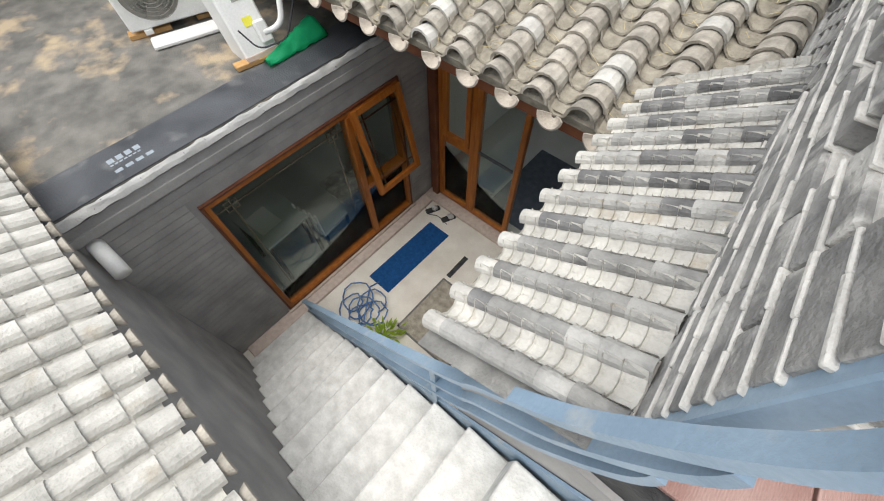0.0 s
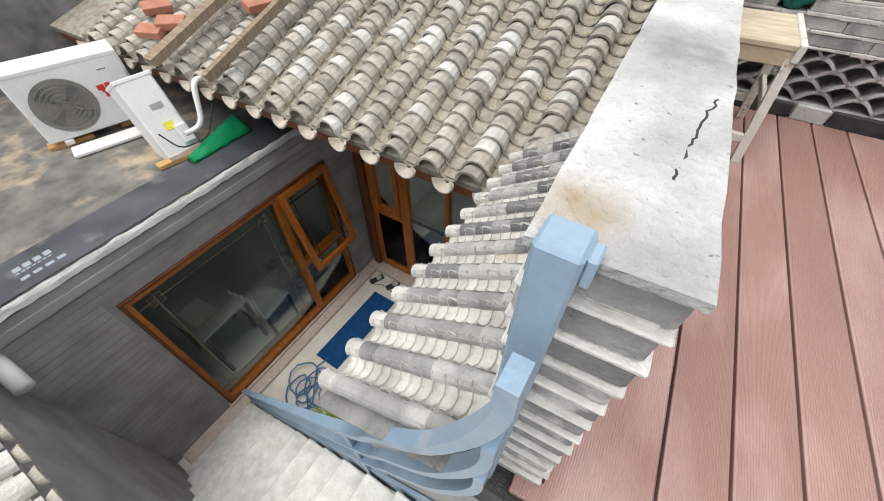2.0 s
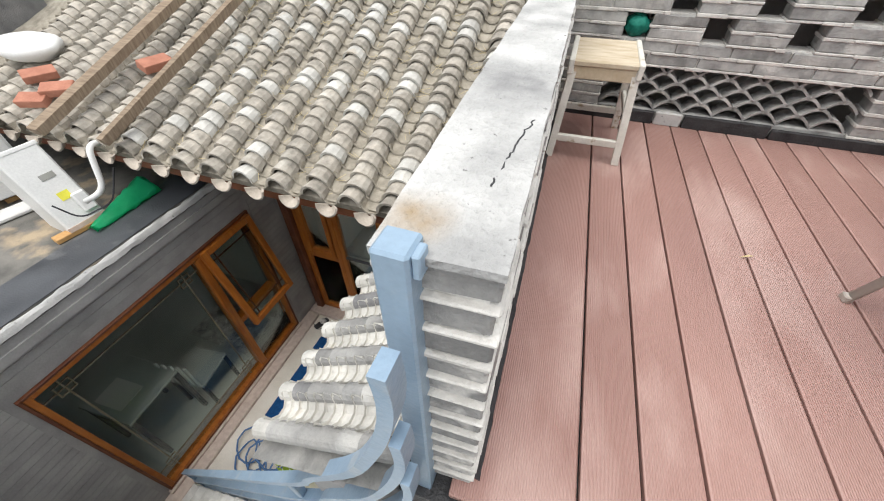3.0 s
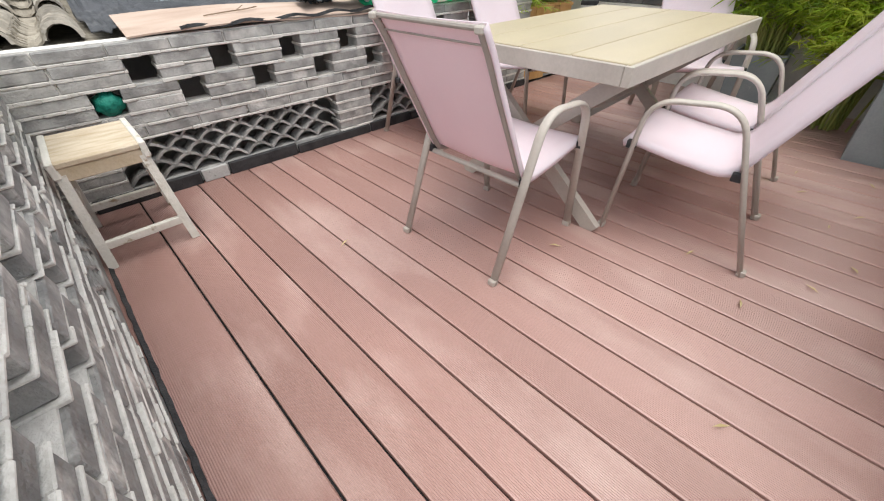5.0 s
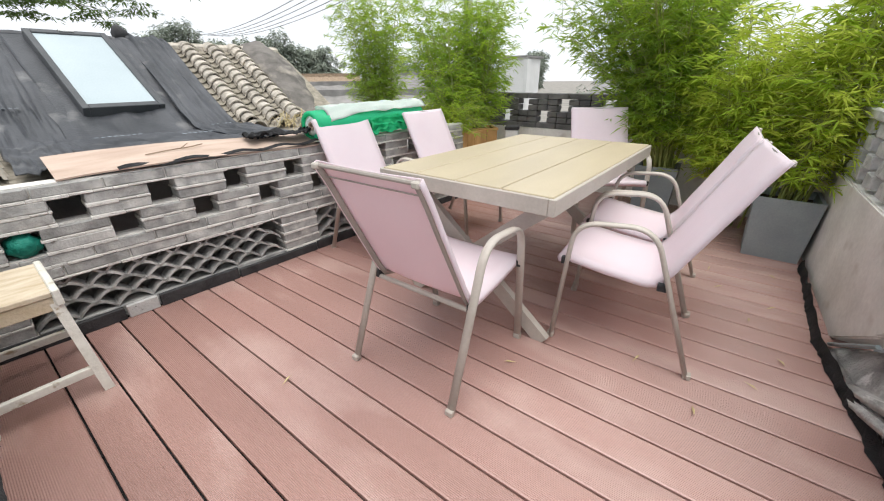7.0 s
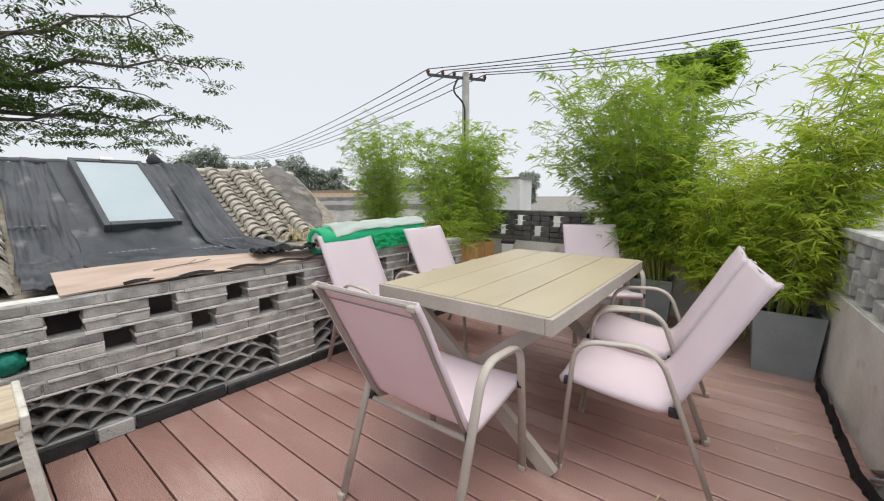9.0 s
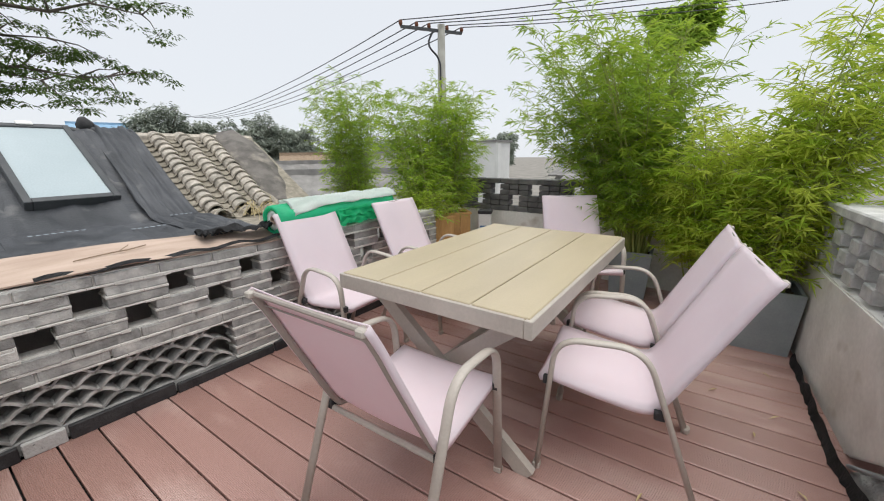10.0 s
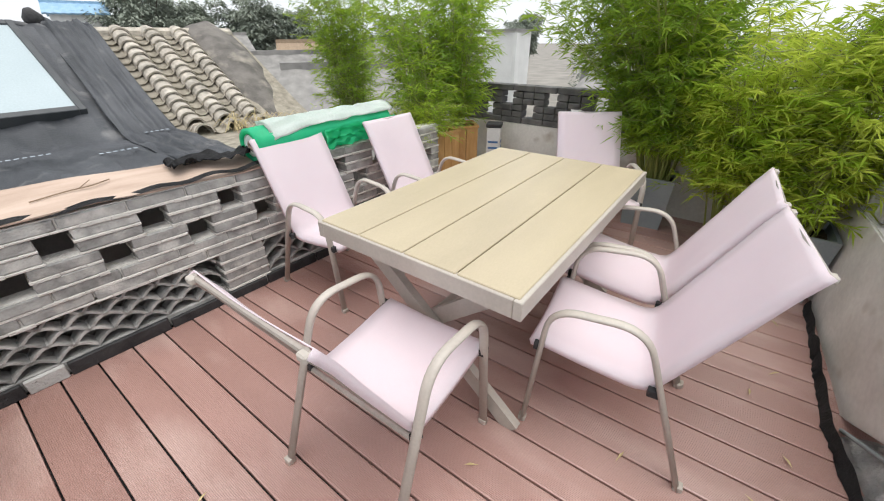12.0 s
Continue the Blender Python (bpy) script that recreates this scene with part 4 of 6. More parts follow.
# ---------- stool ----------
def stool(m):
    t = thing("wooden_stool", "old wooden stool with worn seat and chipped cream paint", "stool", m=m)
    part("seat", boxes((-0.14, 0.14, -0.19, 0.19, 0.44, 0.465), bevel=0.005), M_STOOLTOP, t, "bare worn wooden seat board")
    for s in (-1, 1):
        part("seat_rail", boxes((s * 0.148 - 0.012, s * 0.148 + 0.012, -0.2, 0.2, 0.405, 0.47), bevel=0.004), M_STOOLPAINT, t)
        part("apron", boxes((-0.135, 0.135, s * 0.175 - 0.01, s * 0.175 + 0.01, 0.385, 0.44), bevel=0.003), M_STOOLTOP, t)
    for x in (-1, 1):
        for y in (-1, 1):
            bm = bmesh.new()
            bar(bm, [(x * 0.165, y * 0.215, 0.0), (x * 0.135, y * 0.165, 0.44)], 0.034, 0.034, (1, 0, 0))
            part("leg", bm, M_STOOLPAINT, t)
    for y in (-1, 1):
        part("stretcher", boxes((-0.15, 0.15, y * 0.205 - 0.012, y * 0.205 + 0.012, 0.085, 0.12), bevel=0.003), M_STOOLPAINT, t)
    for x in (-1, 1):
        part("stretcher", boxes((x * 0.152 - 0.01, x * 0.152 + 0.01, -0.19, 0.19, 0.2, 0.23), bevel=0.003), M_STOOLPAINT, t)
    return t


stool(pose(1.205, -0.355, 0, 0, 0, 2))


# ---------- planters and bamboo ----------
def zinc_planter(m, w, h):
    t = thing("zinc_planter", "square tapered grey metal planter standing on the deck", "planter", m=m)
    bm = bmesh.new()
    b, a = w * 0.5, w * 0.43
    rings = [[(-a, -a, 0), (a, -a, 0), (a, a, 0), (-a, a, 0)], [(-b, -b, h), (b, -b, h), (b, b, h), (-b, b, h)], [(-b + 0.02, -b + 0.02, h), (b - 0.02, -b + 0.02, h), (b - 0.02, b - 0.02, h), (-b + 0.02, b - 0.02, h)], [(-b + 0.03, -b + 0.03, h - 0.06), (b - 0.03, -b + 0.03, h - 0.06), (b - 0.03, b - 0.03, h - 0.06), (-b + 0.03, b - 0.03, h - 0.06)]]
    vs = [[bm.verts.new(p) for p in r] for r in rings]
    bm.faces.new(vs[0][::-1])
    for p, q in zip(vs, vs[1:]):
        for k in range(4):
            bm.faces.new((p[k], p[(k + 1) % 4], q[(k + 1) % 4], q[k]))
    part("tub", bm, M_ZINC, t)
    bm = bmesh.new()
    grid(bm, 6, 6, lambda u, v: ((u - 0.5) * (w - 0.06), (v - 0.5) * (w - 0.06), h - 0.05 + 0.02 * noise.noise((u * 4, v * 4, 7))))
    part("soil", bm, M_SOIL, t)
    return t


def wood_planter(m, lx, ly, h):
    t = thing("wooden_planter", "orange slatted wooden planter box on the deck", "planter", m=m)
    n = max(3, round(lx / 0.1))
    for s in (-1, 1):
        for k in range(n):
            x0 = -lx / 2 + k * lx / n
            part("board", boxes((x0 + 0.002, x0 + lx / n - 0.002, s * ly / 2 - 0.009, s * ly / 2 + 0.009, 0.01, h - 0.02), bevel=0.003), M_BOXWOOD, t)
        for k in range(3):
            y0 = -ly / 2 + 0.012 + k * (ly - 0.024) / 3
            part("board", boxes((s * lx / 2 - 0.009, s * lx / 2 + 0.009, y0 + 0.002, y0 + (ly - 0.024) / 3 - 0.002, 0.01, h - 0.02), bevel=0.003), M_BOXWOOD, t)
    part("rim", boxes((-lx / 2 - 0.015, lx / 2 + 0.015, -ly / 2 - 0.015, -ly / 2 + 0.02, h - 0.02, h), (-lx / 2 - 0.015, lx / 2 + 0.015, ly / 2 - 0.02, ly / 2 + 0.015, h - 0.02, h), (-lx / 2 - 0.015, -lx / 2 + 0.02, -ly / 2 + 0.02, ly / 2 - 0.02, h - 0.02, h), (lx / 2 - 0.02, lx / 2 + 0.015, -ly / 2 + 0.02, ly / 2 - 0.02, h - 0.02, h)), M_BOXWOOD, t)
    part("soil", boxes((-lx / 2 + 0.01, lx / 2 - 0.01, -ly / 2 + 0.01, ly / 2 - 0.01, 0.02, h - 0.05)), M_SOIL, t)
    return t


def leaf(verts, faces, p, d, up, length, width):
    """A narrow folded leaf from p along d."""
    side = d.cross(up)
    if side.length < 1e-3:
        side = d.cross(Vector((1, 0, 0)))
    side.normalize()
    n = side.cross(d)
    i = len(verts)
    verts += [p, p + d * length * 0.4 + side * width * 0.5 + n * 0.12 * width, p + d * length - Vector((0, 0, length * 0.18)), p + d * length * 0.4 - side * width * 0.5 + n * 0.12 * width]
    faces += [(i, i + 1, i + 2), (i, i + 2, i + 3)]


def bamboo(label, x, y, z, height, spread, canes, seed, mats, lean=(0, 0), density=1.0, low=0.15, full=0.55, size=1.0):
    rnd = random.Random(seed)
    t = thing("bamboo", label, "bamboo", m=pose(x, y, z))
    sets = [([], []) for _ in mats]
    twigs = bmesh.new()
    for c in range(canes):
        a, r0 = rnd.uniform(0, 6.28), rnd.uniform(0, 0.12)
        h = height * rnd.uniform(full, 1.0)
        tip = Vector((math.cos(a) * spread * rnd.uniform(0.2, 1) + lean[0], math.sin(a) * spread * rnd.uniform(0.2, 1) + lean[1], h))
        base = Vector((math.cos(a) * r0, math.sin(a) * r0, 0))
        mid = base.lerp(tip, 0.55) + Vector((-(tip.x - base.x) * 0.28, -(tip.y - base.y) * 0.28, h * 0.06))
        path = [(1 - u) ** 2 * base + 2 * u * (1 - u) * mid + u * u * tip for u in [k / 8 for k in range(9)]]
        stems = bmesh.new()
        tube(stems, path, [0.008 - 0.0065 * k / 8 for k in range(9)], 5)
        for u in [low + (1 - low) * (k + rnd.random()) / 15 for k in range(15)]:
            if u > 1:
                continue
            p = (1 - u) ** 2 * base + 2 * u * (1 - u) * mid + u * u * tip
            for b in range(2):
                an = rnd.uniform(0, 6.28)
                bl = rnd.uniform(0.14, 0.42) * (1.15 - 0.45 * u)
                d = Vector((math.cos(an), math.sin(an), rnd.uniform(0.05, 0.9))).normalized()
                e = p + d * bl - Vector((0, 0, bl * bl * 0.5))
                tube(twigs, [p, p + d * bl * 0.5, e], [0.0022, 0.0018, 0.001], 3, caps=False)
                k = rnd.choices(range(len(mats)), [2, 1][: len(mats)])[0]
                vs, fs = sets[k]
                for q in range(int(11 * density)):
                    w = rnd.uniform(0.2, 1.05)
                    o = p.lerp(e, min(w, 1))
                    la = an + rnd.uniform(-1.3, 1.3)
                    ld = Vector((math.cos(la), math.sin(la), rnd.uniform(-0.7, 0.8))).normalized()
                    leaf(vs, fs, o, ld, Vector((rnd.uniform(-0.5, 0.5), rnd.uniform(-0.5, 0.5), 1)), rnd.uniform(0.065, 0.14) * size, rnd.uniform(0.009, 0.0165) * size)
        part("cane", stems, M_CANE, t)
    tagged(part("fine_twig", twigs, M_CANE, t), kind="stuff")
    for (vs, fs), mt in zip(sets, mats):
        me = bpy.data.meshes.new("foliage")
        me.from_pydata([tuple(v) for v in vs], [], fs)
        me.materials.append(mt)
        ob = new("foliage", me)
        ob.parent = t
        ob["kind"] = "stuff"
    return t


zinc_planter(pose(4.765, -2.577, 0, 0, 0, 3), 0.355, 0.42)
zinc_planter(pose(5.3, -1.66, 0, 0, 0, 6), 0.34, 0.42)
wood_planter(pose(4.62, 0.2, 0, 0, 0, -8), 0.5, 0.3, 0.645)
wood_planter(pose(5.08, 0.2, 0, 0, 0, -44), 0.34, 0.3, 0.645)
bamboo("tall bright green bamboo in a grey metal planter", 4.78, -2.58, 0.37, 1.75, 0.38, 26, 11, (M_LEAFPALE, M_LEAF), (0.12, -0.26), 1.15, 0.1, size=0.85)
bamboo("dense tall bamboo clump in a grey metal planter", 5.3, -1.66, 0.37, 2.0, 0.9, 72, 12, (M_LEAFOLIVE, M_LEAF), (0.05, 0.3), 1.15, 0.14, 0.55, 0.82)
bamboo("airy bamboo growing behind the roof edge", 5.1, 1.85, 0.1, 2.3, 0.55, 40, 13, (M_LEAFOLIVE, M_LEAF), (0.0, 0.1), 0.95, 0.2, size=0.7)
bamboo("airy bamboo growing from a wooden planter box", 4.62, 0.22, 0.6, 1.3, 0.4, 20, 17, (M_LEAFOLIVE, M_LEAF), (0.2, 0.45), 0.95, 0.12, size=0.75)
bamboo("airy bamboo growing from a wooden planter box", 5.08, 0.22, 0.6, 1.5, 0.42, 28, 14, (M_LEAFOLIVE, M_LEAF), (0.1, 0.15), 0.95, 0.08, size=0.75)
bamboo("drooping yellow-green bamboo beside the concrete wall", 5.2, -2.25, 0.0, 1.5, 0.45, 30, 15, (M_LEAFPALE, M_LEAF), (-0.1, 0.05), 1.3, 0.36, size=0.8)
bamboo("low leafy shrub in a wooden planter box", 4.52, 0.18, 0.6, 0.3, 0.14, 12, 16, (M_LEAF, M_LEAFPALE), (0.02, 0.03), 0.8, 0.1, size=0.5)


# ---------- deck boards ----------
deck = thing("deck", "red-brown ribbed composite deck boards", "floor", kind="structure")
PITCH, TURN3 = 0.1465, math.degrees(math.atan(0.056))


def plank_mesh(w, length):
    bm = bmesh.new()
    box(bm, 0, w, -length, 0, -0.025, 0, bevel=0.004)
    return mesh_of("plank", bm, M_DECK)


long_plank, short_plank = plank_mesh(PITCH - 0.0075, 3.02), plank_mesh(PITCH - 0.0075, 2.235)
shared("plank", plank_mesh(0.29, 2.235), deck, pose(0.9385, 0, 0, 0, 0, TURN3))
for k in range(30):
    x = 1.236 + k * PITCH
    shared("plank", short_plank if x < 1.38 else long_plank, deck, pose(x, 0, 0, 0, 0, TURN3))
joists = bmesh.new()
for y in (-0.3, -0.9, -1.5, -2.1):
    box(joists, 0.99, 5.6, y - 0.02, y + 0.02, -0.034, -0.026)
part("joists", joists, M_BLACK, deck, "dark battens under the boards")

# ---------- roof tiles ----------
def joined_tiles(name, rows, parent, mat, label=""):
    """rows of (mesh, matrix), joined into one mesh of kind stuff."""
    verts, faces = [], []
    cache = {}
    for me, m in rows:
        if me not in cache:
            cache[me] = ([v.co.copy() for v in me.vertices], [tuple(p.vertices) for p in me.polygons])
        vs, fs = cache[me]
        i = len(verts)
        verts += [tuple(m @ v) for v in vs]
        faces += [tuple(i + k for k in f) for f in fs]
    me = bpy.data.meshes.new(name)
    me.from_pydata(verts, [], faces)
    me.materials.append(mat)
    ob = new(name, me)
    ob.parent = parent
    return tagged(ob, label, kind="stuff")


def slope_at(y):
    return math.degrees(math.atan2(roof_z(y + 0.05) - roof_z(y - 0.05), 0.1))


def fan_mesh(w, h, mat):
    """A drip tile: a half-round scoop that flares forward to its rim."""
    bm = bmesh.new()

    def scoop(u, v):
        r = 0.25 + 0.75 * v
        return (math.cos(math.pi * (1 + u)) * w / 2 * r, 0.03 - 0.055 * r * r, math.sin(math.pi * (1 + u)) * h * r + 0.012 * r)

    grid(bm, 9, 3, scoop)
    bmesh.ops.recalc_face_normals(bm, faces=bm.faces[:])
    return mesh_of("drip_tile", thick(bm, 0.011), mat)


rnd = random.Random(31)
cap_meshes = [mesh_of("cap_tile", barrel(0.125, 0.066, 0.078 + 0.003 * (k % 2), 0.015, 7), mt, False) for k, mt in enumerate((M_TILE, M_TILE, M_TILE, M_TILEWHITE))]
pan_mesh = mesh_of("pan_tile", barrel(0.12, 0.06, 0.062, 0.01, 5), M_PAN)
fan = fan_mesh(0.15, 0.07, M_DISC)
near_caps, far_caps, pans = [], [], []
STEP = 0.082
for k in range(-17, 15):
    x = 0.80 + 0.253 * (k - 3) + 0.253 * 3
    for j in range(48):
        y = -1.02 + STEP * j
        if y > 2.66:
            break
        if x > 0.84 and (y < (0.22 if x < 1.42 else 1.25) or not (x < 1.42 or 2.92 < x < 3.62)):
            continue
        if x > 2.9 and y < 1.2:
            continue
        base_z = roof_z(y) if x < 0.84 else max(roof_z(y), 0.725)
        m = pose(x + rnd.uniform(-0.006, 0.006), y, base_z + 0.022, (slope_at(y) if base_z > 0.726 or x < 0.84 else 0.0) - 7, rnd.uniform(-2, 2), rnd.uniform(-2.5, 2.5))
        (near_caps if -1.75 < x < 0.84 and y < 0.95 else far_caps).append((rnd.choice(cap_meshes), m))
        xp = x - 0.1265
        if xp < 1.4 or xp > 2.9:
            pans.append((pan_mesh, pose(xp + rnd.uniform(-0.008, 0.008), y, base_z + 0.055, (slope_at(y) if base_z > 0.726 or x < 0.84 else 0.0) - 6, 180, rnd.uniform(-4, 4))))
    if x - 0.1265 < 0.6:
        shared("drip_tile", fan, roof_north, pose(x - 0.1265, -1.05, roof_z(-1.02) + 0.005, -14 + rnd.uniform(-8, 8), rnd.uniform(-5, 5), rnd.uniform(-6, 6)))
near_caps.sort(key=lambda r: r[1].translation.y)
for me, m in near_caps[:300]:
    shared("cap_tile", me, roof_north, m)
joined_tiles("more_cap_tiles", near_caps[300:] + far_caps, roof_north, M_TILE, "rows of weathered half-round grey tiles")
joined_tiles("pan_tiles", pans, roof_north, M_PAN, "earth-choked channel tiles with dry straw")
straw = bmesh.new()
for k in range(260):
    x = 0.80 + 0.253 * rnd.randint(-9, 0) - 0.1265 + rnd.uniform(-0.04, 0.04)
    y = rnd.uniform(-1.0, 0.8)
    a = rnd.uniform(0, 3.14)
    d = Vector((math.cos(a), math.sin(a), 0)) * rnd.uniform(0.015, 0.045)
    p = Vector((x, y, roof_z(y) + 0.025))
    bar(straw, [p - d, p + d + Vector((0, 0, 0.01))], 0.002, 0.002, (0, 0, 1))
tagged(part("roof_straw", straw, M_STRAW, roof_north), kind="stuff")

# lean-to roof tiles: rows running down towards the yard
cap_small = [mesh_of("cap_tile", barrel(0.11, 0.028, 0.032, 0.01, 7), mt) for mt in (M_TILEPALE, M_TILEWHITE, M_SLATETILE)]
pan_small = mesh_of("pan_tile", barrel(0.05, 0.043, 0.048, 0.009, 5), M_TILEPALE)
pend = math.degrees(pent_slope)
rows = []
for k in range(12):
    y = -2.222 + 0.1275 * k
    for j in range(7):
        u = -0.02 + 0.083 * j
        x, z = PENT0[0] + math.cos(pent_slope) * u, PENT0[1] + math.sin(pent_slope) * u + 0.032
        m = Matrix.Translation((x, y, z)) @ Matrix.Rotation(radians(-90), 4, "Z") @ Matrix.Rotation(radians(pend - 3 + rnd.uniform(-1.5, 1.5)), 4, "X")
        shared("cap_tile", cap_small[1 if j == 0 else 2 if rnd.random() < 0.3 else 0], roof_pent, m)
    for j in range(13):
        u = -0.01 + 0.044 * j
        x, z = PENT0[0] + math.cos(pent_slope) * u, PENT0[1] + math.sin(pent_slope) * u + 0.064
        rows.append((pan_small, Matrix.Translation((x, y + 0.064, z)) @ Matrix.Rotation(radians(-90), 4, "Z") @ Matrix.Rotation(radians(pend - 5), 4, "X") @ Matrix.Rotation(radians(180), 4, "Y")))
joined_tiles("pan_tiles", rows, roof_pent, M_TILEWHITE, "pale limed channel tiles")

# south roof tiles: rows rising away from the stair wall
cap_s = mesh_of("cap_tile", barrel(0.15, 0.048, 0.053, 0.012, 7), M_TILEWHITE)
pan_s = mesh_of("pan_tile", barrel(0.1, 0.043, 0.045, 0.01, 5), M_TILEPALE)
fan_s = fan_mesh(0.1, 0.055, M_TILE)
rows, pans = [], []
south = Matrix.Translation((0, SY + 0.03, -0.62)) @ Matrix.Rotation(radians(180), 4, "Z") @ Matrix.Rotation(radians(24), 4, "X")
for k in range(30):
    x = -1.4 + 0.14 * k
    for j in range(14):
        m = south @ pose(x, -0.02 + 0.12 * j, 0.02, -3, rnd.uniform(-2, 2), rnd.uniform(-2, 2))
        if -0.9 < -x < 0.9 and j < 8:
            shared("cap_tile", cap_s, roof_south, m)
        else:
            rows.append((cap_s, m))
    for j in range(16):
        pans.append((pan_s, south @ pose(x + 0.07, 0.0 + 0.09 * j, 0.045, -4, 180, 0)))
    shared("drip_tile", fan_s, roof_south, south @ pose(x, -0.03, 0.03, 12, 180, 0))
joined_tiles("more_cap_tiles", rows, roof_south, M_TILEWHITE)
joined_tiles("pan_tiles", pans, roof_south, M_TILEWHITE)


# ---------- felt-covered roof with skylight ----------
def felt(x0, x1, y0, y1, lift, seed):
    bm = bmesh.new()
    grid(bm, 40, 44, lambda u, v: (x0 + (x1 - x0) * u + 0.01 * noise.noise((v * 5, seed, 0)), y0 + (y1 - y0) * v, max(roof_z(y0 + (y1 - y0) * v), 0.72) + lift + 0.03 * noise.noise((u * 7 + seed, v * 5, 2)) + 0.016 * noise.noise((u * 20, v * 9 + seed, 5)) + 0.01 * abs(noise.noise((u * 13 + v * 5, seed * 2, 11))) + 0.02 * max(0, noise.noise((u * 3 + v * 9, seed * 3, 7))) ** 2 * 3))
    bmesh.ops.recalc_face_normals(bm, faces=bm.faces[:])
    return thick(bm, 0.006)


felt_sheet = thing("roofing_felt", "creased black bitumen felt laid over the roof slope", "roofing felt", kind="structure")
part("sheet", felt(1.41, 1.74, 0.2, 2.72, 0.05, 1), M_BITUMEN, felt_sheet, smooth=True)
part("sheet", felt(1.68, 2.62, 0.2, 2.72, 0.066, 2), M_BITUMEN, felt_sheet, smooth=True)
part("sheet", felt(2.55, 2.9, 0.2, 2.72, 0.08, 3), M_BITUMEN, felt_sheet, smooth=True)
bm = bmesh.new()
tube(bm, [(1.1 + 0.1 * k, 2.7 + 0.02 * math.sin(k * 2), 1.53 + 0.015 * math.sin(k * 3.1)) for k in range(19)], 0.035, 7)
part("rolled_edge", bm, M_BITUMEN, felt_sheet, "rolled black felt edge at the ridge", smooth=True)
bm = bmesh.new()
for x0, y0, n in ((1.4, 1.7, 6), (1.85, 1.05, 8), (2.68, 1.3, 5), (1.3, 2.3, 5), (2.3, 0.8, 6)):
    for k in range(n):
        y = y0 + 0.0
        box(bm, x0 + k * 0.035, x0 + k * 0.035 + 0.022, y, y + 0.03, max(roof_z(y), 0.72) + 0.098, max(roof_z(y), 0.72) + 0.0985, m=Matrix.Identity(4))
part("printed_bars", bm, M_PRINT, felt_sheet, "faint pale printed marks")
tarp = bmesh.new()
grid(tarp, 16, 22, lambda u, v: (3.62 + 0.5 * u, 1.25 + 1.48 * v, roof_z(1.25 + 1.48 * v) - 0.28 * max(0, 0.6 - v) * (0.4 + u) + 0.1 * math.sin(u * 3.1) + 0.03 * noise.noise((u * 4, v * 6, 9))))
bmesh.ops.recalc_face_normals(tarp, faces=tarp.faces[:])
tagged(part("grey_tarp", thick(tarp, 0.008), M_TARP, smooth=True), "dusty dark grey tarpaulin sagging over the roof end", "tarpaulin")

sl = math.degrees(math.atan2(1.52 - 0.92, 2.55 - 1.63))
skylight = thing("skylight", "roof skylight with dark metal frame and milky glass", "skylight", m=Matrix.Translation((2.19, 1.62, 0.955)) @ Matrix.Rotation(radians(4.5), 4, "Z") @ Matrix.Rotation(radians(sl), 4, "X"))
SW, SL = 0.55, 1.07
bm = bmesh.new()
for a in ((-SW / 2, -SW / 2 + 0.045, 0, SL), (SW / 2 - 0.045, SW / 2, 0, SL), (-SW / 2 + 0.045, SW / 2 - 0.045, 0, 0.05), (-SW / 2 + 0.045, SW / 2 - 0.045, SL - 0.05, SL)):
    box(bm, *a, -0.07, 0.035, bevel=0.004)
part("frame", bm, M_ALU, skylight)
part("pane", boxes((-SW / 2 + 0.045, SW / 2 - 0.045, 0.05, SL - 0.05, 0.012, 0.022)), M_SKYGLASS, skylight, "milky pale blue glass")
part("flashing", boxes((-SW / 2 - 0.13, SW / 2 + 0.13, -0.12, SL + 0.05, -0.075, -0.045), bevel=0.01), M_BITUMEN, skylight, "black felt flashing")
part("hinge", boxes((-0.05, 0.05, SL - 0.03, SL + 0.02, 0.035, 0.05), bevel=0.004), M_WHITE, skylight, "white clip")
bm = bmesh.new()
tube(bm, [(2.55, 2.72, 1.5), (2.55, 2.72, 1.6), (2.53, 2.7, 1.65)], [0.06, 0.07, 0.03], 10)
tagged(part("vent_pipe", bm, M_BLACK, smooth=True), "short black wrapped vent pipe at the ridge", "pipe")

# board, cloth and twigs on the parapet
bm = bmesh.new()
grid(bm, 14, 3, lambda u, v: (1.52 + 1.35 * u, 0.0 + (0.36 - 0.16 * u) * v + 0.01 * math.sin(u * 19), 0.762 + 0.06 * v + 0.012 * math.sin(u * 5)))
bmesh.ops.recalc_face_normals(bm, faces=bm.faces[:])
tagged(part("plywood_sheet", thick(bm, 0.008), M_PLYWOOD), "thin weathered plywood strip lying along the parapet", "board")
bm = bmesh.new()
grid(bm, 30, 2, lambda u, v: (1.75 + 1.3 * u, -0.012 + 0.03 * v + 0.006 * math.sin(u * 23), 0.768 + 0.012 * v + 0.008 * math.sin(u * 31)))
tagged(part("felt_strip", thick(bm, 0.006), M_BLACK), "torn black felt strip along the parapet top", "felt strip")
bm = bmesh.new()
grid(bm, 18, 8, lambda u, v: (2.45 + 0.42 * u, 0.06 + 0.16 * v + 0.05 * math.sin(u * 6), 0.815 + 0.03 * abs(noise.noise((u * 6, v * 4, 4))) * 2 + 0.01))
tagged(part("black_rag", thick(bm, 0.004), M_BLACK, smooth=True), "crumpled black plastic rag on the plywood", "rag")
bm = bmesh.new()
tube(bm, bend([(1.9, 0.12, 0.805), (2.02, 0.15, 0.81), (2.12, 0.14, 0.815), (2.2, 0.17, 0.82)], 3, 0.03), 0.003, 5)
tube(bm, [(2.08, 0.145, 0.815), (2.13, 0.19, 0.83)], 0.002, 5)
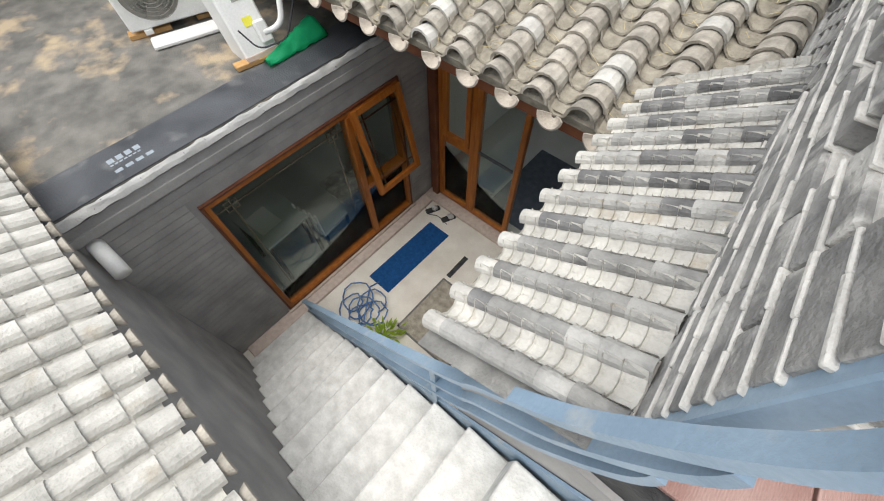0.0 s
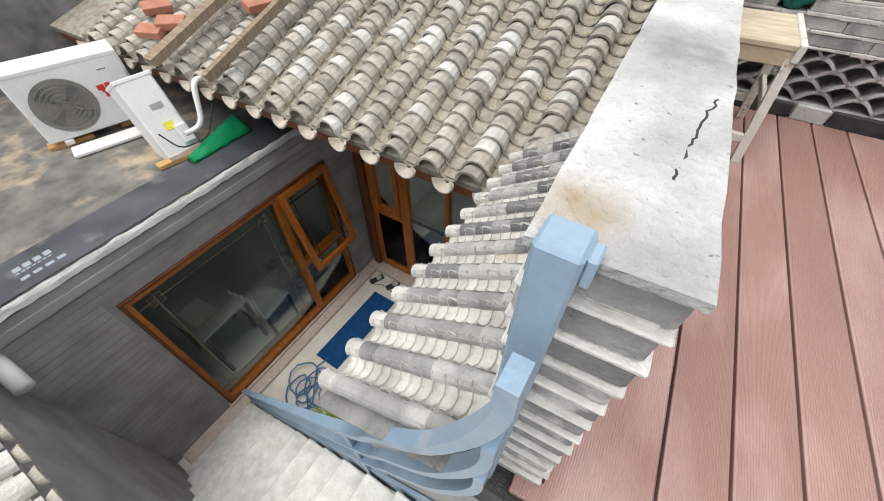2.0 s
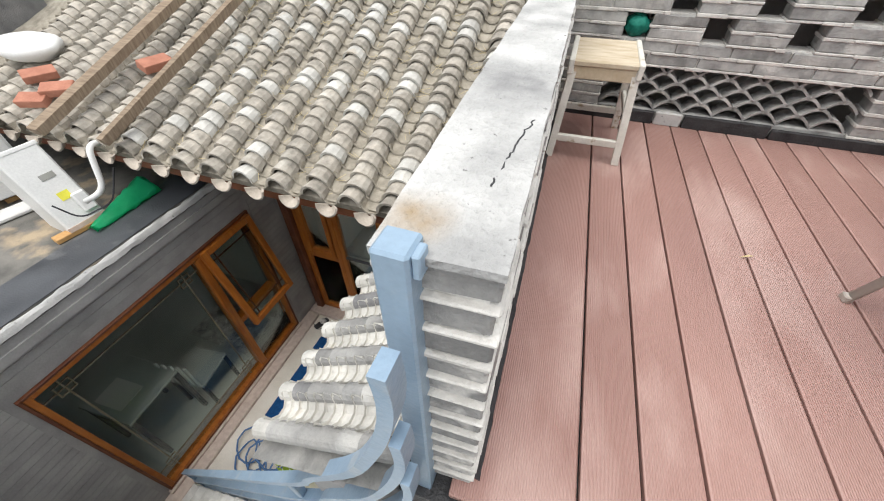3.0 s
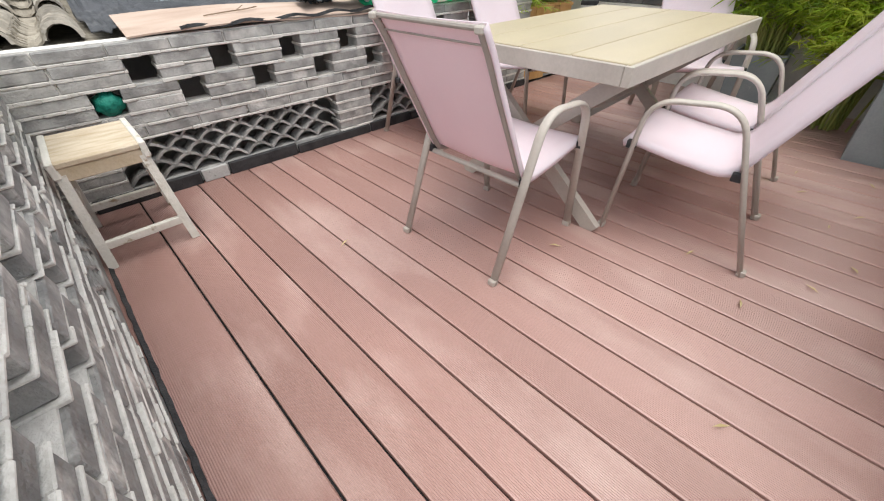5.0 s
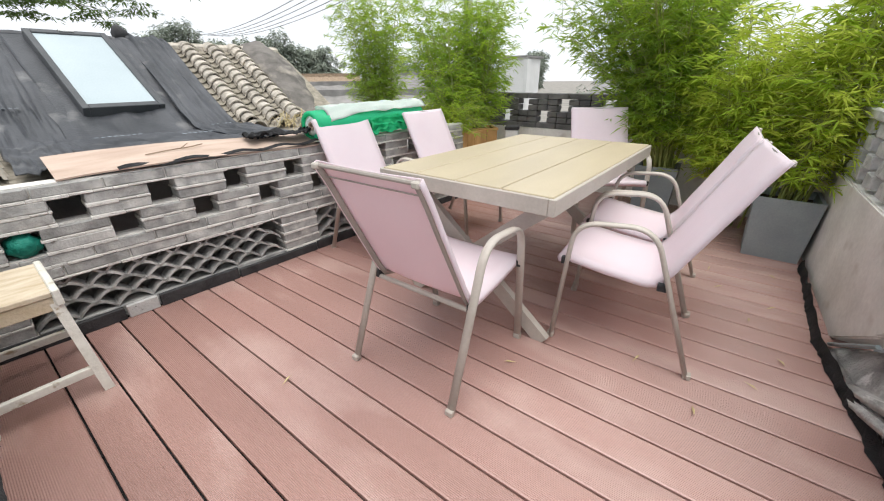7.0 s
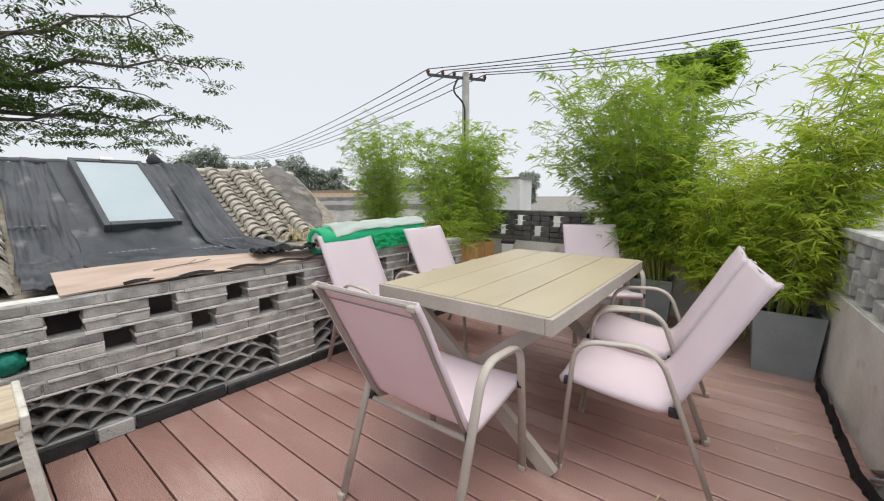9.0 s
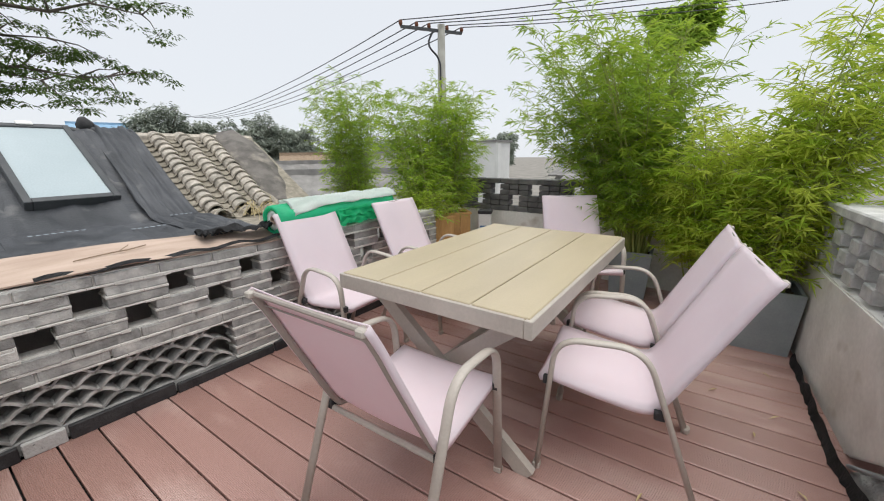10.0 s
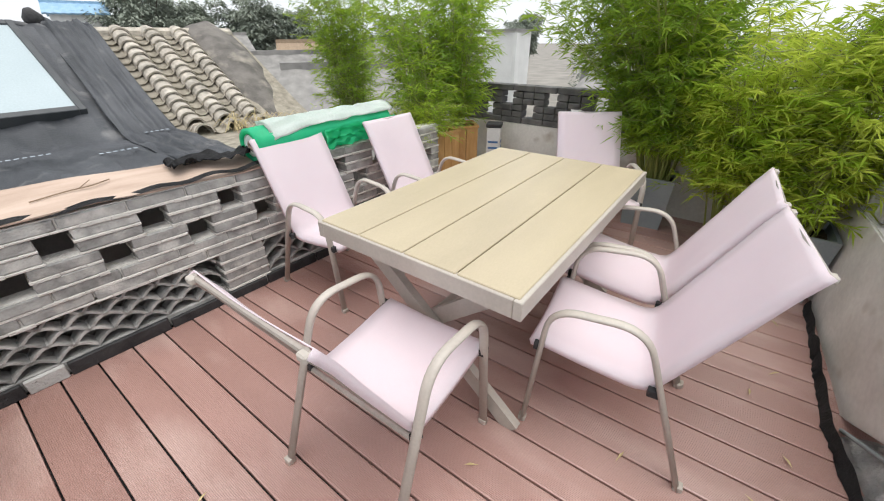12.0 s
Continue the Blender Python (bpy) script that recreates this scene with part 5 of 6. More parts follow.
tagged(part("twig", bm, M_OLDWOOD), "dry brown twig on the plywood strip", "twig")

# plastic roll
roll = thing("plastic_sheet_roll", "roll of green and milky plastic sheeting on the parapet", "plastic roll", m=pose(2.87, 0.075, 0.865, 0, 0, 3))


def rolled(u, a, r):
    """A point on a slightly slack roll along x."""
    return (1.1 * u, math.cos(a) * r * (1 + 0.05 * noise.noise((math.cos(a), u * 4, 1))), math.sin(a) * r * (0.94 + 0.06 * noise.noise((math.sin(a) * 2, u * 5, 6))))


def ring_roll(r0, r1, u0, u1, n=28, m=10):
    """A hollow roll with open ends."""
    bm = bmesh.new()
    rows = [[[bm.verts.new(rolled(u0 + (u1 - u0) * j / m, 6.2832 * k / n, r)) for k in range(n)] for r in (r1, r0)] for j in range(m + 1)]
    for p, q in zip(rows, rows[1:]):
        for k in range(n):
            e = (k + 1) % n
            bm.faces.new((p[0][k], p[0][e], q[0][e], q[0][k]))
            bm.faces.new((p[1][k], q[1][k], q[1][e], p[1][e]))
    for p in (rows[0], rows[-1]):
        for k in range(n):
            e = (k + 1) % n
            bm.faces.new((p[0][k], p[1][k], p[1][e], p[0][e]))
    bmesh.ops.recalc_face_normals(bm, faces=bm.faces[:])
    return bm


part("rolled_sheet", ring_roll(0.072, 0.104, 0.0, 1.0), M_GREEN, roll, "green plastic rolled up", smooth=True)
part("inner_layers", ring_roll(0.03, 0.071, 0.008, 0.99), M_SHEET, roll, "pale inner layers of the roll", smooth=True)
part("core", ring_roll(0.02, 0.0295, 0.004, 0.995), M_PLYWOOD, roll, "brown cardboard core")
bm = bmesh.new()
grid(bm, 40, 22, lambda u, v: (0.1 + 1.04 * u + 0.03 * noise.noise((v * 4, u * 3, 2)), -0.112 * math.cos(0.5 + 2.2 * v) + 0.01 * noise.noise((u * 7, v * 5, 4)), 0.116 * math.sin(0.5 + 2.2 * v) + 0.014 * noise.noise((u * 9, v * 7, 3)) + 0.012 - 0.35 * max(0.0, 0.28 - u) * max(0.0, 0.5 - v)))
part("milky_layer", thick(bm, 0.003), M_SHEET, roll, "milky white plastic layer", smooth=True)
bm = bmesh.new()
grid(bm, 34, 16, lambda u, v: (0.45 + 0.68 * u, -0.122 - 0.025 * v + 0.022 * noise.noise((u * 12, v * 5, 8)), 0.03 - 0.12 * v + 0.022 * noise.noise((u * 13, v * 6, 1))))
part("loose_fold", thick(bm, 0.003), M_GREEN, roll, "loose crumpled green fold", smooth=True)
part("cradle", boxes((0.1, 0.2, -0.05, 0.06, -0.115, -0.1)), M_PLYWOOD, roll, "wood scrap under the roll")

# bag in the parapet opening, paper on the corner
bm = bmesh.new()
bmesh.ops.create_icosphere(bm, subdivisions=3, radius=1, matrix=Matrix.Diagonal((0.062, 0.06, 0.055, 1)))
for v in bm.verts:
    v.co *= 1 + 0.25 * noise.noise(v.co * 40)
bag = tagged(part("net_bag", bm, M_BAG, smooth=True), "crumpled teal green net bag stuffed in a wall opening", "bag")
bag.matrix_basis = pose(1.33, 0.045, 0.493)
bm = bmesh.new()
grid(bm, 6, 5, lambda u, v: (0.11 * u, 0.2 * v, 0.01 + 0.03 * math.sin(u * 3.1) * (1 - v) + 0.012 * noise.noise((u * 5, v * 5, 0))))
paper = tagged(part("white_wrapper", thick(bm, 0.002), M_WHITE, smooth=True), "crumpled white wrapper on the parapet corner", "wrapper")
paper.matrix_basis = pose(0.99, -0.42, 0.76, 0, 0, 8)

# black box with a pale label by the wooden planters
meter = thing("metal_box", "small black box with a pale printed label", "box", m=pose(5.27, -0.12, 0, 0, 0, 25))
part("body", boxes((-0.07, 0.07, -0.07, 0.07, 0.0, 0.62), bevel=0.006), M_WHITE, meter, "pale printed sides")
part("lid", boxes((-0.076, 0.076, -0.076, 0.076, 0.62, 0.66), bevel=0.006), M_BLACK, meter, "black lid")
for k in range(3):
    part("label_bar", boxes((-0.05, 0.05, -0.0725, -0.0705, 0.35 + 0.06 * k, 0.37 + 0.06 * k)), M_HOSE, meter, "blue printed bar")
    part("label_bar", boxes((-0.0725, -0.0705, -0.05, 0.05, 0.35 + 0.06 * k, 0.37 + 0.06 * k)), M_HOSE, meter, "blue printed bar")


# ---------- air conditioners on the flat roof ----------
def air_conditioner(m, label, D=0.28, H=0.54):
    t = thing("air_conditioner", label, "air conditioner", group="outdoor units on the flat roof", m=m)
    W = 0.76
    part("casing", boxes((-W / 2, W / 2, -D / 2, D / 2, 0.03, H), bevel=0.012), M_WHITE, t)
    part("top_panel", boxes((-W / 2 - 0.004, W / 2 + 0.004, -D / 2 - 0.004, D / 2 + 0.004, H - 0.03, H + 0.006), bevel=0.006), M_WHITE, t)
    bm = bmesh.new()
    cx, cz, r = -0.12, 0.28, 0.205
    bmesh.ops.create_circle(bm, cap_ends=True, radius=r, segments=32, matrix=Matrix.Translation((cx, -D / 2 - 0.002, cz)) @ Matrix.Rotation(radians(90), 4, "X"))
    part("fan_opening", bm, M_GREYMETAL, t, "dark fan opening")
    for k in range(4):
        bm = bmesh.new()
        a = k * 1.571 + 0.5
        vs = [bm.verts.new((cx + math.cos(a + q) * p, -D / 2 - 0.006 - d, cz + math.sin(a + q) * p)) for p, q, d in ((0.03, 0, 0), (0.17, -0.1, 0.004), (0.18, 0.5, 0), (0.04, 0.8, 0))]
        bm.faces.new(vs)
        part("fan_blade", thick(bm, 0.002), M_POLE, t)
    bm = bmesh.new()
    for k in range(7):
        rr = 0.03 + k * 0.029
        tube(bm, [(cx + math.cos(6.283 * j / 28) * rr, -D / 2 - 0.014, cz + math.sin(6.283 * j / 28) * rr) for j in range(29)], 0.0022, 4, caps=False)
    for k in range(12):
        a = 6.283 * k / 12
        tube(bm, [(cx + math.cos(a) * 0.03, -D / 2 - 0.014, cz + math.sin(a) * 0.03), (cx + math.cos(a) * 0.208, -D / 2 - 0.012, cz + math.sin(a) * 0.208)], 0.002, 4)
    tagged(part("fan_guard", bm, M_GREYMETAL, t), kind="stuff")
    part("service_panel", boxes((W / 2, W / 2 + 0.008, -0.12, 0.12, 0.05, H - 0.06), bevel=0.003), M_WHITE, t)
    part("name_bar", boxes((0.2, 0.26, -D / 2 - 0.003, -D / 2 - 0.001, 0.46, 0.468)), M_GREYMETAL, t)
    for s in (-1, 1):
        part("foot", boxes((s * 0.26 - 0.03, s * 0.26 + 0.03, -D / 2 - 0.02, D / 2 + 0.02, 0.0, 0.03)), M_WHITE, t)
    return t


ac_1 = air_conditioner(pose(-3.1, -1.46, -0.745, 0, 0, 74), "white outdoor air conditioner with round fan and red sticker", 0.28, 0.57)
part("sticker", boxes((0.15, 0.21, -0.145, -0.1425, 0.3, 0.33), (0.13, 0.18, -0.145, -0.1425, 0.32, 0.36), (0.19, 0.225, -0.145, -0.1425, 0.31, 0.365), (0.16, 0.182, -0.145, -0.1425, 0.26, 0.302), (0.195, 0.215, -0.145, -0.1425, 0.26, 0.302)), M_RED, ac_1, "red sticker")
unit = thing("valve_cabinet", "white narrow metal unit with pipe valves leaning on a wood block", "air conditioner", m=pose(-2.07, -1.335, -0.742, 0, -24, -5))
part("casing", boxes((-0.3, 0.0, -0.13, 0.13, 0.0, 0.6), bevel=0.014), M_WHITE, unit)
part("top_panel", boxes((-0.304, 0.004, -0.134, 0.134, 0.575, 0.606), bevel=0.006), M_WHITE, unit)
part("hand_recess", boxes((0.0005, 0.004, -0.02, 0.07, 0.36, 0.4), bevel=0.001), M_POLE, unit, "grey hand recess")
part("sticker", boxes((0.001, 0.004, -0.02, 0.05, 0.2, 0.26)), M_YELLOW, unit, "yellow label")
part("valve_cover", boxes((0.0, 0.045, 0.03, 0.12, 0.07, 0.22), bevel=0.012), M_WHITE, unit)
part("base_strip", boxes((-0.02, 0.012, -0.13, 0.13, -0.004, 0.03), bevel=0.003), M_PLYWOOD, unit, "bare brown base edge")
bm = bmesh.new()
tube(bm, bend([(-1.98, -1.3, -0.55), (-1.88, -1.2, -0.5), (-1.92, -1.1, -0.2), (-2.0, -0.92, -0.28)], 5, 0.08), 0.02, 8)
tagged(part("insulated_pipe", bm, M_WHITE, smooth=True), "white wrapped refrigerant pipe rising to the eaves", "pipe")
bm = bmesh.new()
tube(bm, bend([(-2.05, -1.45, -0.5), (-1.95, -1.4, -0.62), (-1.88, -1.2, -0.6), (-1.9, -1.05, -0.4)], 5, 0.06), 0.006, 6)
tagged(part("black_cable", bm, M_WIRE), "thin black cable hanging from the unit", "cable")
for a in ((-3.12, -1.72), (-3.0, -1.2)):
    b = part("wood_block", boxes((-0.05, 0.05, -0.16, 0.16, -0.78, -0.745), bevel=0.004), M_BOXWOOD)
    b.matrix_basis = pose(a[0], a[1], 0, 0, 0, -16)
    tagged(b, "raw wooden block under the air conditioner", "block")
b = part("foam_sheet", boxes((-0.27, 0.27, -0.08, 0.08, 0.0, 0.04), bevel=0.012), M_WHITE)
b.matrix_basis = pose(-2.82, -1.55, -0.777, 0, 0, 74)
tagged(b, "white foam packing strip lying on the flat roof", "foam")
b = part("wood_block", boxes((-0.18, 0.18, -0.04, 0.04, 0.0, 0.035), bevel=0.004), M_BOXWOOD)
b.matrix_basis = pose(-2.1, -1.38, -0.775, 0, 0, 80)
tagged(b, "raw wooden block under the air conditioner", "block")
bm = bmesh.new()
grid(bm, 18, 10, lambda u, v: (-1.99 - 0.12 * u - (0.05 + 0.11 * u) * (v - 0.5) * 2, -1.38 + 0.56 * u, -0.76 + 0.07 * math.sin(v * 3.14) * (0.4 + u) + 0.022 * noise.noise((u * 8, v * 6, 3))))
tagged(part("green_plastic", thick(bm, 0.003), M_GREEN, smooth=True), "bright green plastic sheet crumpled on the flat roof", "plastic sheet")

# drain spout, mat, hose, door things
bm = bmesh.new()
tube(bm, [(-1.72, -2.99, -1.0), (-1.42, -2.99, -1.1)], 0.05, 14)
tagged(part("drain_spout", bm, M_WHITE, smooth=True), "white plastic drain spout below the roof edge", "pipe")
mat_ob = tagged(part("door_mat", boxes((-0.165, 0.165, -0.54, 0.54, 0, 0.012), bevel=0.004), M_MAT), "long royal blue mat on the yard floor", "mat")
mat_ob.matrix_basis = pose(-1.14, -0.985, YARD + 0.001, 0, 0, -1)
bm = bmesh.new()
rr = random.Random(6)
pts = []
for k in range(90):
    a = k * 0.42
    rad = 0.13 + 0.07 * math.sin(k * 0.37) + 0.03 * rr.random()
    pts.append((-1.05 + 0.12 * math.sin(k * 0.11) + math.cos(a) * rad, -1.85 + 0.07 * math.cos(k * 0.17) + math.sin(a) * rad, YARD + 0.012 + 0.09 * abs(math.sin(k * 0.23))))
pts += [(-1.2, -1.62, YARD + 0.015), (-1.16, -1.5, YARD + 0.025)]
tube(bm, pts, 0.009, 6)
tagged(part("garden_hose", bm, M_HOSE, smooth=True), "tangled blue garden hose on the yard floor", "hose")
for x, y in ((-1.4, -0.27), (-1.15, -0.24)):
    s = thing("slipper", "dark worn slipper by the door", "slipper", m=pose(x, y, YARD + 0.001, 0, 0, 65))
    part("sole", boxes((-0.1, 0.1, -0.04, 0.04, 0, 0.02), bevel=0.015), M_BLACK, s)
    part("strap", boxes((-0.01, 0.07, -0.045, 0.045, 0.018, 0.055), bevel=0.018), M_RUBBLE, s)
bm = bmesh.new()
tube(bm, bend([(-1.5, -0.3, YARD + 0.01), (-1.42, -0.38, YARD + 0.012), (-1.28, -0.3, YARD + 0.012), (-1.1, -0.33, YARD + 0.01)], 4, 0.05), 0.005, 6)
tagged(part("power_cord", bm, M_WIRE), "thin dark cord on the yard floor", "cord")
plant = bmesh.new()
for k in range(120):
    a, r = rr.uniform(0, 6.28), rr.uniform(0, 0.16)
    p = Vector((-0.62 + math.cos(a) * r, -1.95 + math.sin(a) * r * 1.5, YARD + rr.uniform(0.02, 0.2)))
    d = Vector((math.cos(a), math.sin(a), rr.uniform(-0.2, 0.8))).normalized()
    s = d.cross(Vector((0, 0, 1))).normalized()
    plant.faces.new([plant.verts.new(q) for q in (p, p + d * 0.04 + s * 0.014, p + d * 0.085, p + d * 0.04 - s * 0.014)])
tagged(part("small_plant", plant, M_LEAF), "small green plant at the foot of the stair", "plant")

# furniture seen through the glass
desk = thing("desk", "pale desk with papers inside the room", "desk", m=pose(-2.25, -1.92, -3.1, 0, 0, 4))
part("top", boxes((-0.3, 0.3, -0.28, 0.28, 0.7, 0.73), bevel=0.005), M_ROOMFLOOR, desk)
part("paper", boxes((-0.2, 0.12, -0.2, 0.05, 0.731, 0.735)), M_ROOMWALL, desk, "pale papers")
for x in (-1, 1):
    for y in (-1, 1):
        part("leg", boxes((x * 0.27 - 0.02, x * 0.27 + 0.02, y * 0.25 - 0.02, y * 0.25 + 0.02, 0, 0.7)), M_ALU, desk)
seat = thing("slat_back_chair", "dark chair with slatted back inside the room", "chair", m=pose(-2.05, -1.45, -3.1, 0, 0, 10))
part("seat", boxes((-0.2, 0.2, -0.2, 0.2, 0.42, 0.45), bevel=0.005), M_ROOMFLOOR, seat)
for k in range(5):
    part("back_slat", boxes((-0.17 + k * 0.08, -0.14 + k * 0.08, -0.2, -0.185, 0.45, 0.8)), M_WHITE, seat)
for x in (-1, 1):
    for y in (-1, 1):
        part("leg", boxes((x * 0.18 - 0.015, x * 0.18 + 0.015, y * 0.18 - 0.015, y * 0.18 + 0.015, 0, 0.42)), M_ALU, seat)
rug = tagged(part("rug", boxes((-0.9, -0.2, 0.2, 1.6, -3.099, -3.09)), M_RUG), "slate blue runner rug on the room floor", "rug")
rug2 = tagged(part("rug", boxes((-2.9, -2.0, -1.0, -0.3, -3.099, -3.09)), M_RUBBLE), "grey rug on the room floor", "rug")

# beams, bricks and a sack on the north roof
for x0, y0, x1, y1, w in ((-2.3, -1.15, -2.0, 0.9, 0.1), (-1.72, -1.1, -1.45, 0.95, 0.05)):
    bm = bmesh.new()
    bar(bm, [(x0, y0, roof_z(y0) + 0.15), (x1, y1, roof_z(y1) + 0.2)], w, 0.06, (1, 0, 0))
    tagged(part("timber_beam", bm, M_OLDWOOD), "long weathered timber lying on the roof tiles", "timber")
M_REDBRICK = material("red_brick", (0.36, 0.15, 0.1), (0.48, 0.22, 0.15), 12, 0.9, bump=0.4, vary=0.1)
rb = brick_mesh("loose_brick", 0.22, 0.11, 0.06, M_REDBRICK, 3)
for x, y, a in ((-2.75, -0.85, 20), (-2.95, -0.62, 65), (-2.62, -0.72, 35), (-1.95, -0.35, 80)):
    o = shared("loose_brick", rb, None, pose(x, y, roof_z(y) + 0.13, slope_at(y), 0, a))
    tagged(o, "loose red brick lying on the roof tiles", "brick", "loose bricks")
bm = bmesh.new()
bmesh.ops.create_icosphere(bm, subdivisions=3, radius=1, matrix=Matrix.Diagonal((0.3, 0.2, 0.1, 1)))
for v in bm.verts:
    v.co *= 1 + 0.2 * noise.noise(v.co * 6)
o = tagged(part("white_sack", bm, M_WHITE, smooth=True), "white sack lying on the roof tiles", "sack")
o.matrix_basis = pose(-3.3, -0.4, roof_z(-0.4) + 0.16)


# ---------- pole, wires, trees and far houses ----------
pole = thing("utility_pole", "concrete utility pole with a steel crossarm and insulators", "utility pole")
bm = bmesh.new()
tube(bm, [(13.6, 6.8, GROUND), (13.6, 6.8, 5.75)], [0.2, 0.13], 14)
part("shaft", bm, M_POLE, pole, smooth=True)
bm = bmesh.new()
A, B = Vector((12.3, 7.56, 5.55)), Vector((14.3, 6.4, 5.55))
bar(bm, [A, B], 0.09, 0.09, (0, 0, 1))
part("crossarm", bm, M_ALU, pole)
for u in (0.0, 0.25, 0.45, 0.75, 1.0):
    bm = bmesh.new()
    p = A.lerp(B, u)
    tube(bm, [p, p + Vector((0, 0, 0.1)), p + Vector((0, 0, 0.2))], [0.03, 0.07, 0.05], 8)
    part("insulator", bm, M_DARKWOOD, pole)
bm = bmesh.new()
tube(bm, bend([(13.3, 6.95, 5.5), (13.0, 7.0, 5.0), (13.4, 6.7, 4.6), (13.4, 6.7, 2.5)], 5, 0.3), 0.035, 6)
part("drop_cable", bm, M_WIRE, pole)
for k, u in enumerate((0.0, 0.25, 0.45, 0.75, 1.0)):
    p = A.lerp(B, u) + Vector((0, 0, 0.2))
    for q, sag in ((Vector((22 + k * 1.0, -6.2 - k * 0.2, 7.6 - 0.02 * k)), 0.25), (Vector((19.0 + k * 0.7, 47, 5.6)), 0.9)):
        bm = bmesh.new()
        tube(bm, [p.lerp(q, j / 14) - Vector((0, 0, sag * 4 * (j / 14) * (1 - j / 14))) for j in range(15)], 0.018, 5)
        tagged(part("overhead_wire", bm, M_WIRE), "black overhead power line", "power line", "overhead wires")


def leafy_tree(label, x, y, z0, trunk_h, limbs, mat, size, count, seed, pad=0.5, leaf_len=0.1):
    """Trunk, limbs given as end points, and pads of small leaves at their ends."""
    rnd = random.Random(seed)
    t = thing("tree", label, "tree")
    wood = bmesh.new()
    top = Vector((x, y, z0 + trunk_h))
    tube(wood, [(x, y, z0), (x + 0.05, y, z0 + trunk_h * 0.5), top], [size, size * 0.8, size * 0.6], 9)
    verts, faces = [], []
    for e in limbs:
        e = Vector(e)
        mid = top.lerp(e, 0.5) + Vector((0, 0, (e - top).length * 0.08))
        tube(wood, [top, mid, e], [size * 0.45, size * 0.22, size * 0.06], 6)
        for c in range(4):
            s = mid.lerp(e, 0.25 + 0.25 * c)
            f = s + Vector((rnd.uniform(-1, 1), rnd.uniform(-1, 1), rnd.uniform(-0.3, 0.5))) * pad
            tube(wood, [s, s.lerp(f, 0.5) + Vector((0, 0, 0.04)), f], [size * 0.08, size * 0.05, size * 0.02], 4)
            for k in range(count):
                a, r = rnd.uniform(0, 6.28), pad * 0.75 * math.sqrt(rnd.random())
                p = f + Vector((math.cos(a) * r, math.sin(a) * r, rnd.gauss(0, pad * 0.25) - r * 0.15))
                leaf(verts, faces, p, Vector((math.cos(a), math.sin(a), rnd.uniform(-0.6, 0.2))).normalized(), Vector((rnd.uniform(-0.6, 0.6), rnd.uniform(-0.6, 0.6), 1)), leaf_len * rnd.uniform(0.7, 1.4), leaf_len * rnd.uniform(0.3, 0.5))
    part("trunk", wood, M_BARK, t)
    me = bpy.data.meshes.new("crown")
    me.from_pydata([tuple(v) for v in verts], [], faces)
    me.materials.append(mat)
    ob = new("crown", me)
    ob.parent = t
    return t


def spreading_tree():
    """A wide tree whose limbs fork twice and end in flat pads of leaves."""
    rnd = random.Random(77)
    t = thing("tree", "large spreading tree with flat layers of dark leaves", "tree")
    wood, verts, faces = bmesh.new(), [], []
    base = Vector((-2.2, 9.2, GROUND))
    fork = Vector((-1.6, 9.1, 2.2))
    tube(wood, [base, base.lerp(fork, 0.5) + Vector((0.1, 0, 0)), fork], [0.3, 0.24, 0.2], 10)
    for tip in ((4.9, 8.0, 4.3), (4.2, 8.3, 2.9), (4.3, 8.4, 5.4), (2.6, 8.9, 6.0), (3.0, 8.2, 2.7), (1.6, 8.5, 3.0), (3.4, 9.0, 3.6), (2.4, 8.2, 4.3), (-1.5, 9.5, 6.5), (-4.5, 9.0, 5.0), (0.4, 8.6, 5.2)):
        tip = Vector(tip)
        mid = fork.lerp(tip, 0.5) + Vector((0, rnd.uniform(-0.3, 0.3), 0.5))
        limb = [(1 - u) ** 2 * fork + 2 * u * (1 - u) * mid + u * u * tip for u in [k / 9 for k in range(10)]]
        limb = [p + Vector((rnd.uniform(-1, 1), rnd.uniform(-1, 1), rnd.uniform(-1, 1))) * 0.14 for p in limb]
        tube(wood, limb, [0.1 - 0.09 * k / 9 for k in range(10)], 6)
        for k in range(2, 10):
            for c in range(3):
                f = limb[k] + Vector((rnd.uniform(-0.3, 0.8), rnd.uniform(-0.8, 0.8), rnd.uniform(-0.45, 0.4))) * (0.5 + 0.06 * k)
                tube(wood, [limb[k], limb[k].lerp(f, 0.55) + Vector((0, 0, 0.08)), f], [0.018, 0.011, 0.004], 4)
                if rnd.random() < 0.5 + 0.06 * k:
                    for q in range(6):
                        g = f + Vector((rnd.uniform(-0.34, 0.34), rnd.uniform(-0.34, 0.34), rnd.uniform(-0.12, 0.1)))
                        tube(wood, [f, g], [0.004, 0.002], 3, caps=False)
                        for j in range(26):
                            a, r = rnd.uniform(0, 6.28), 0.17 * math.sqrt(rnd.random())
                            p = g + Vector((math.cos(a) * r, math.sin(a) * r, rnd.gauss(0, 0.025) - r * 0.25))
                            leaf(verts, faces, p, Vector((math.cos(a), math.sin(a), rnd.uniform(-0.7, 0.1))).normalized(), Vector((rnd.uniform(-0.6, 0.6), rnd.uniform(-0.6, 0.6), 1)), rnd.uniform(0.07, 0.12), rnd.uniform(0.03, 0.045))
    part("trunk", wood, M_BARK, t)
    me = bpy.data.meshes.new("crown")
    me.from_pydata([tuple(p) for p in verts], [], faces)
    me.materials.append(M_LEAFDARK)
    ob = new("crown", me)
    ob.parent = t


spreading_tree()


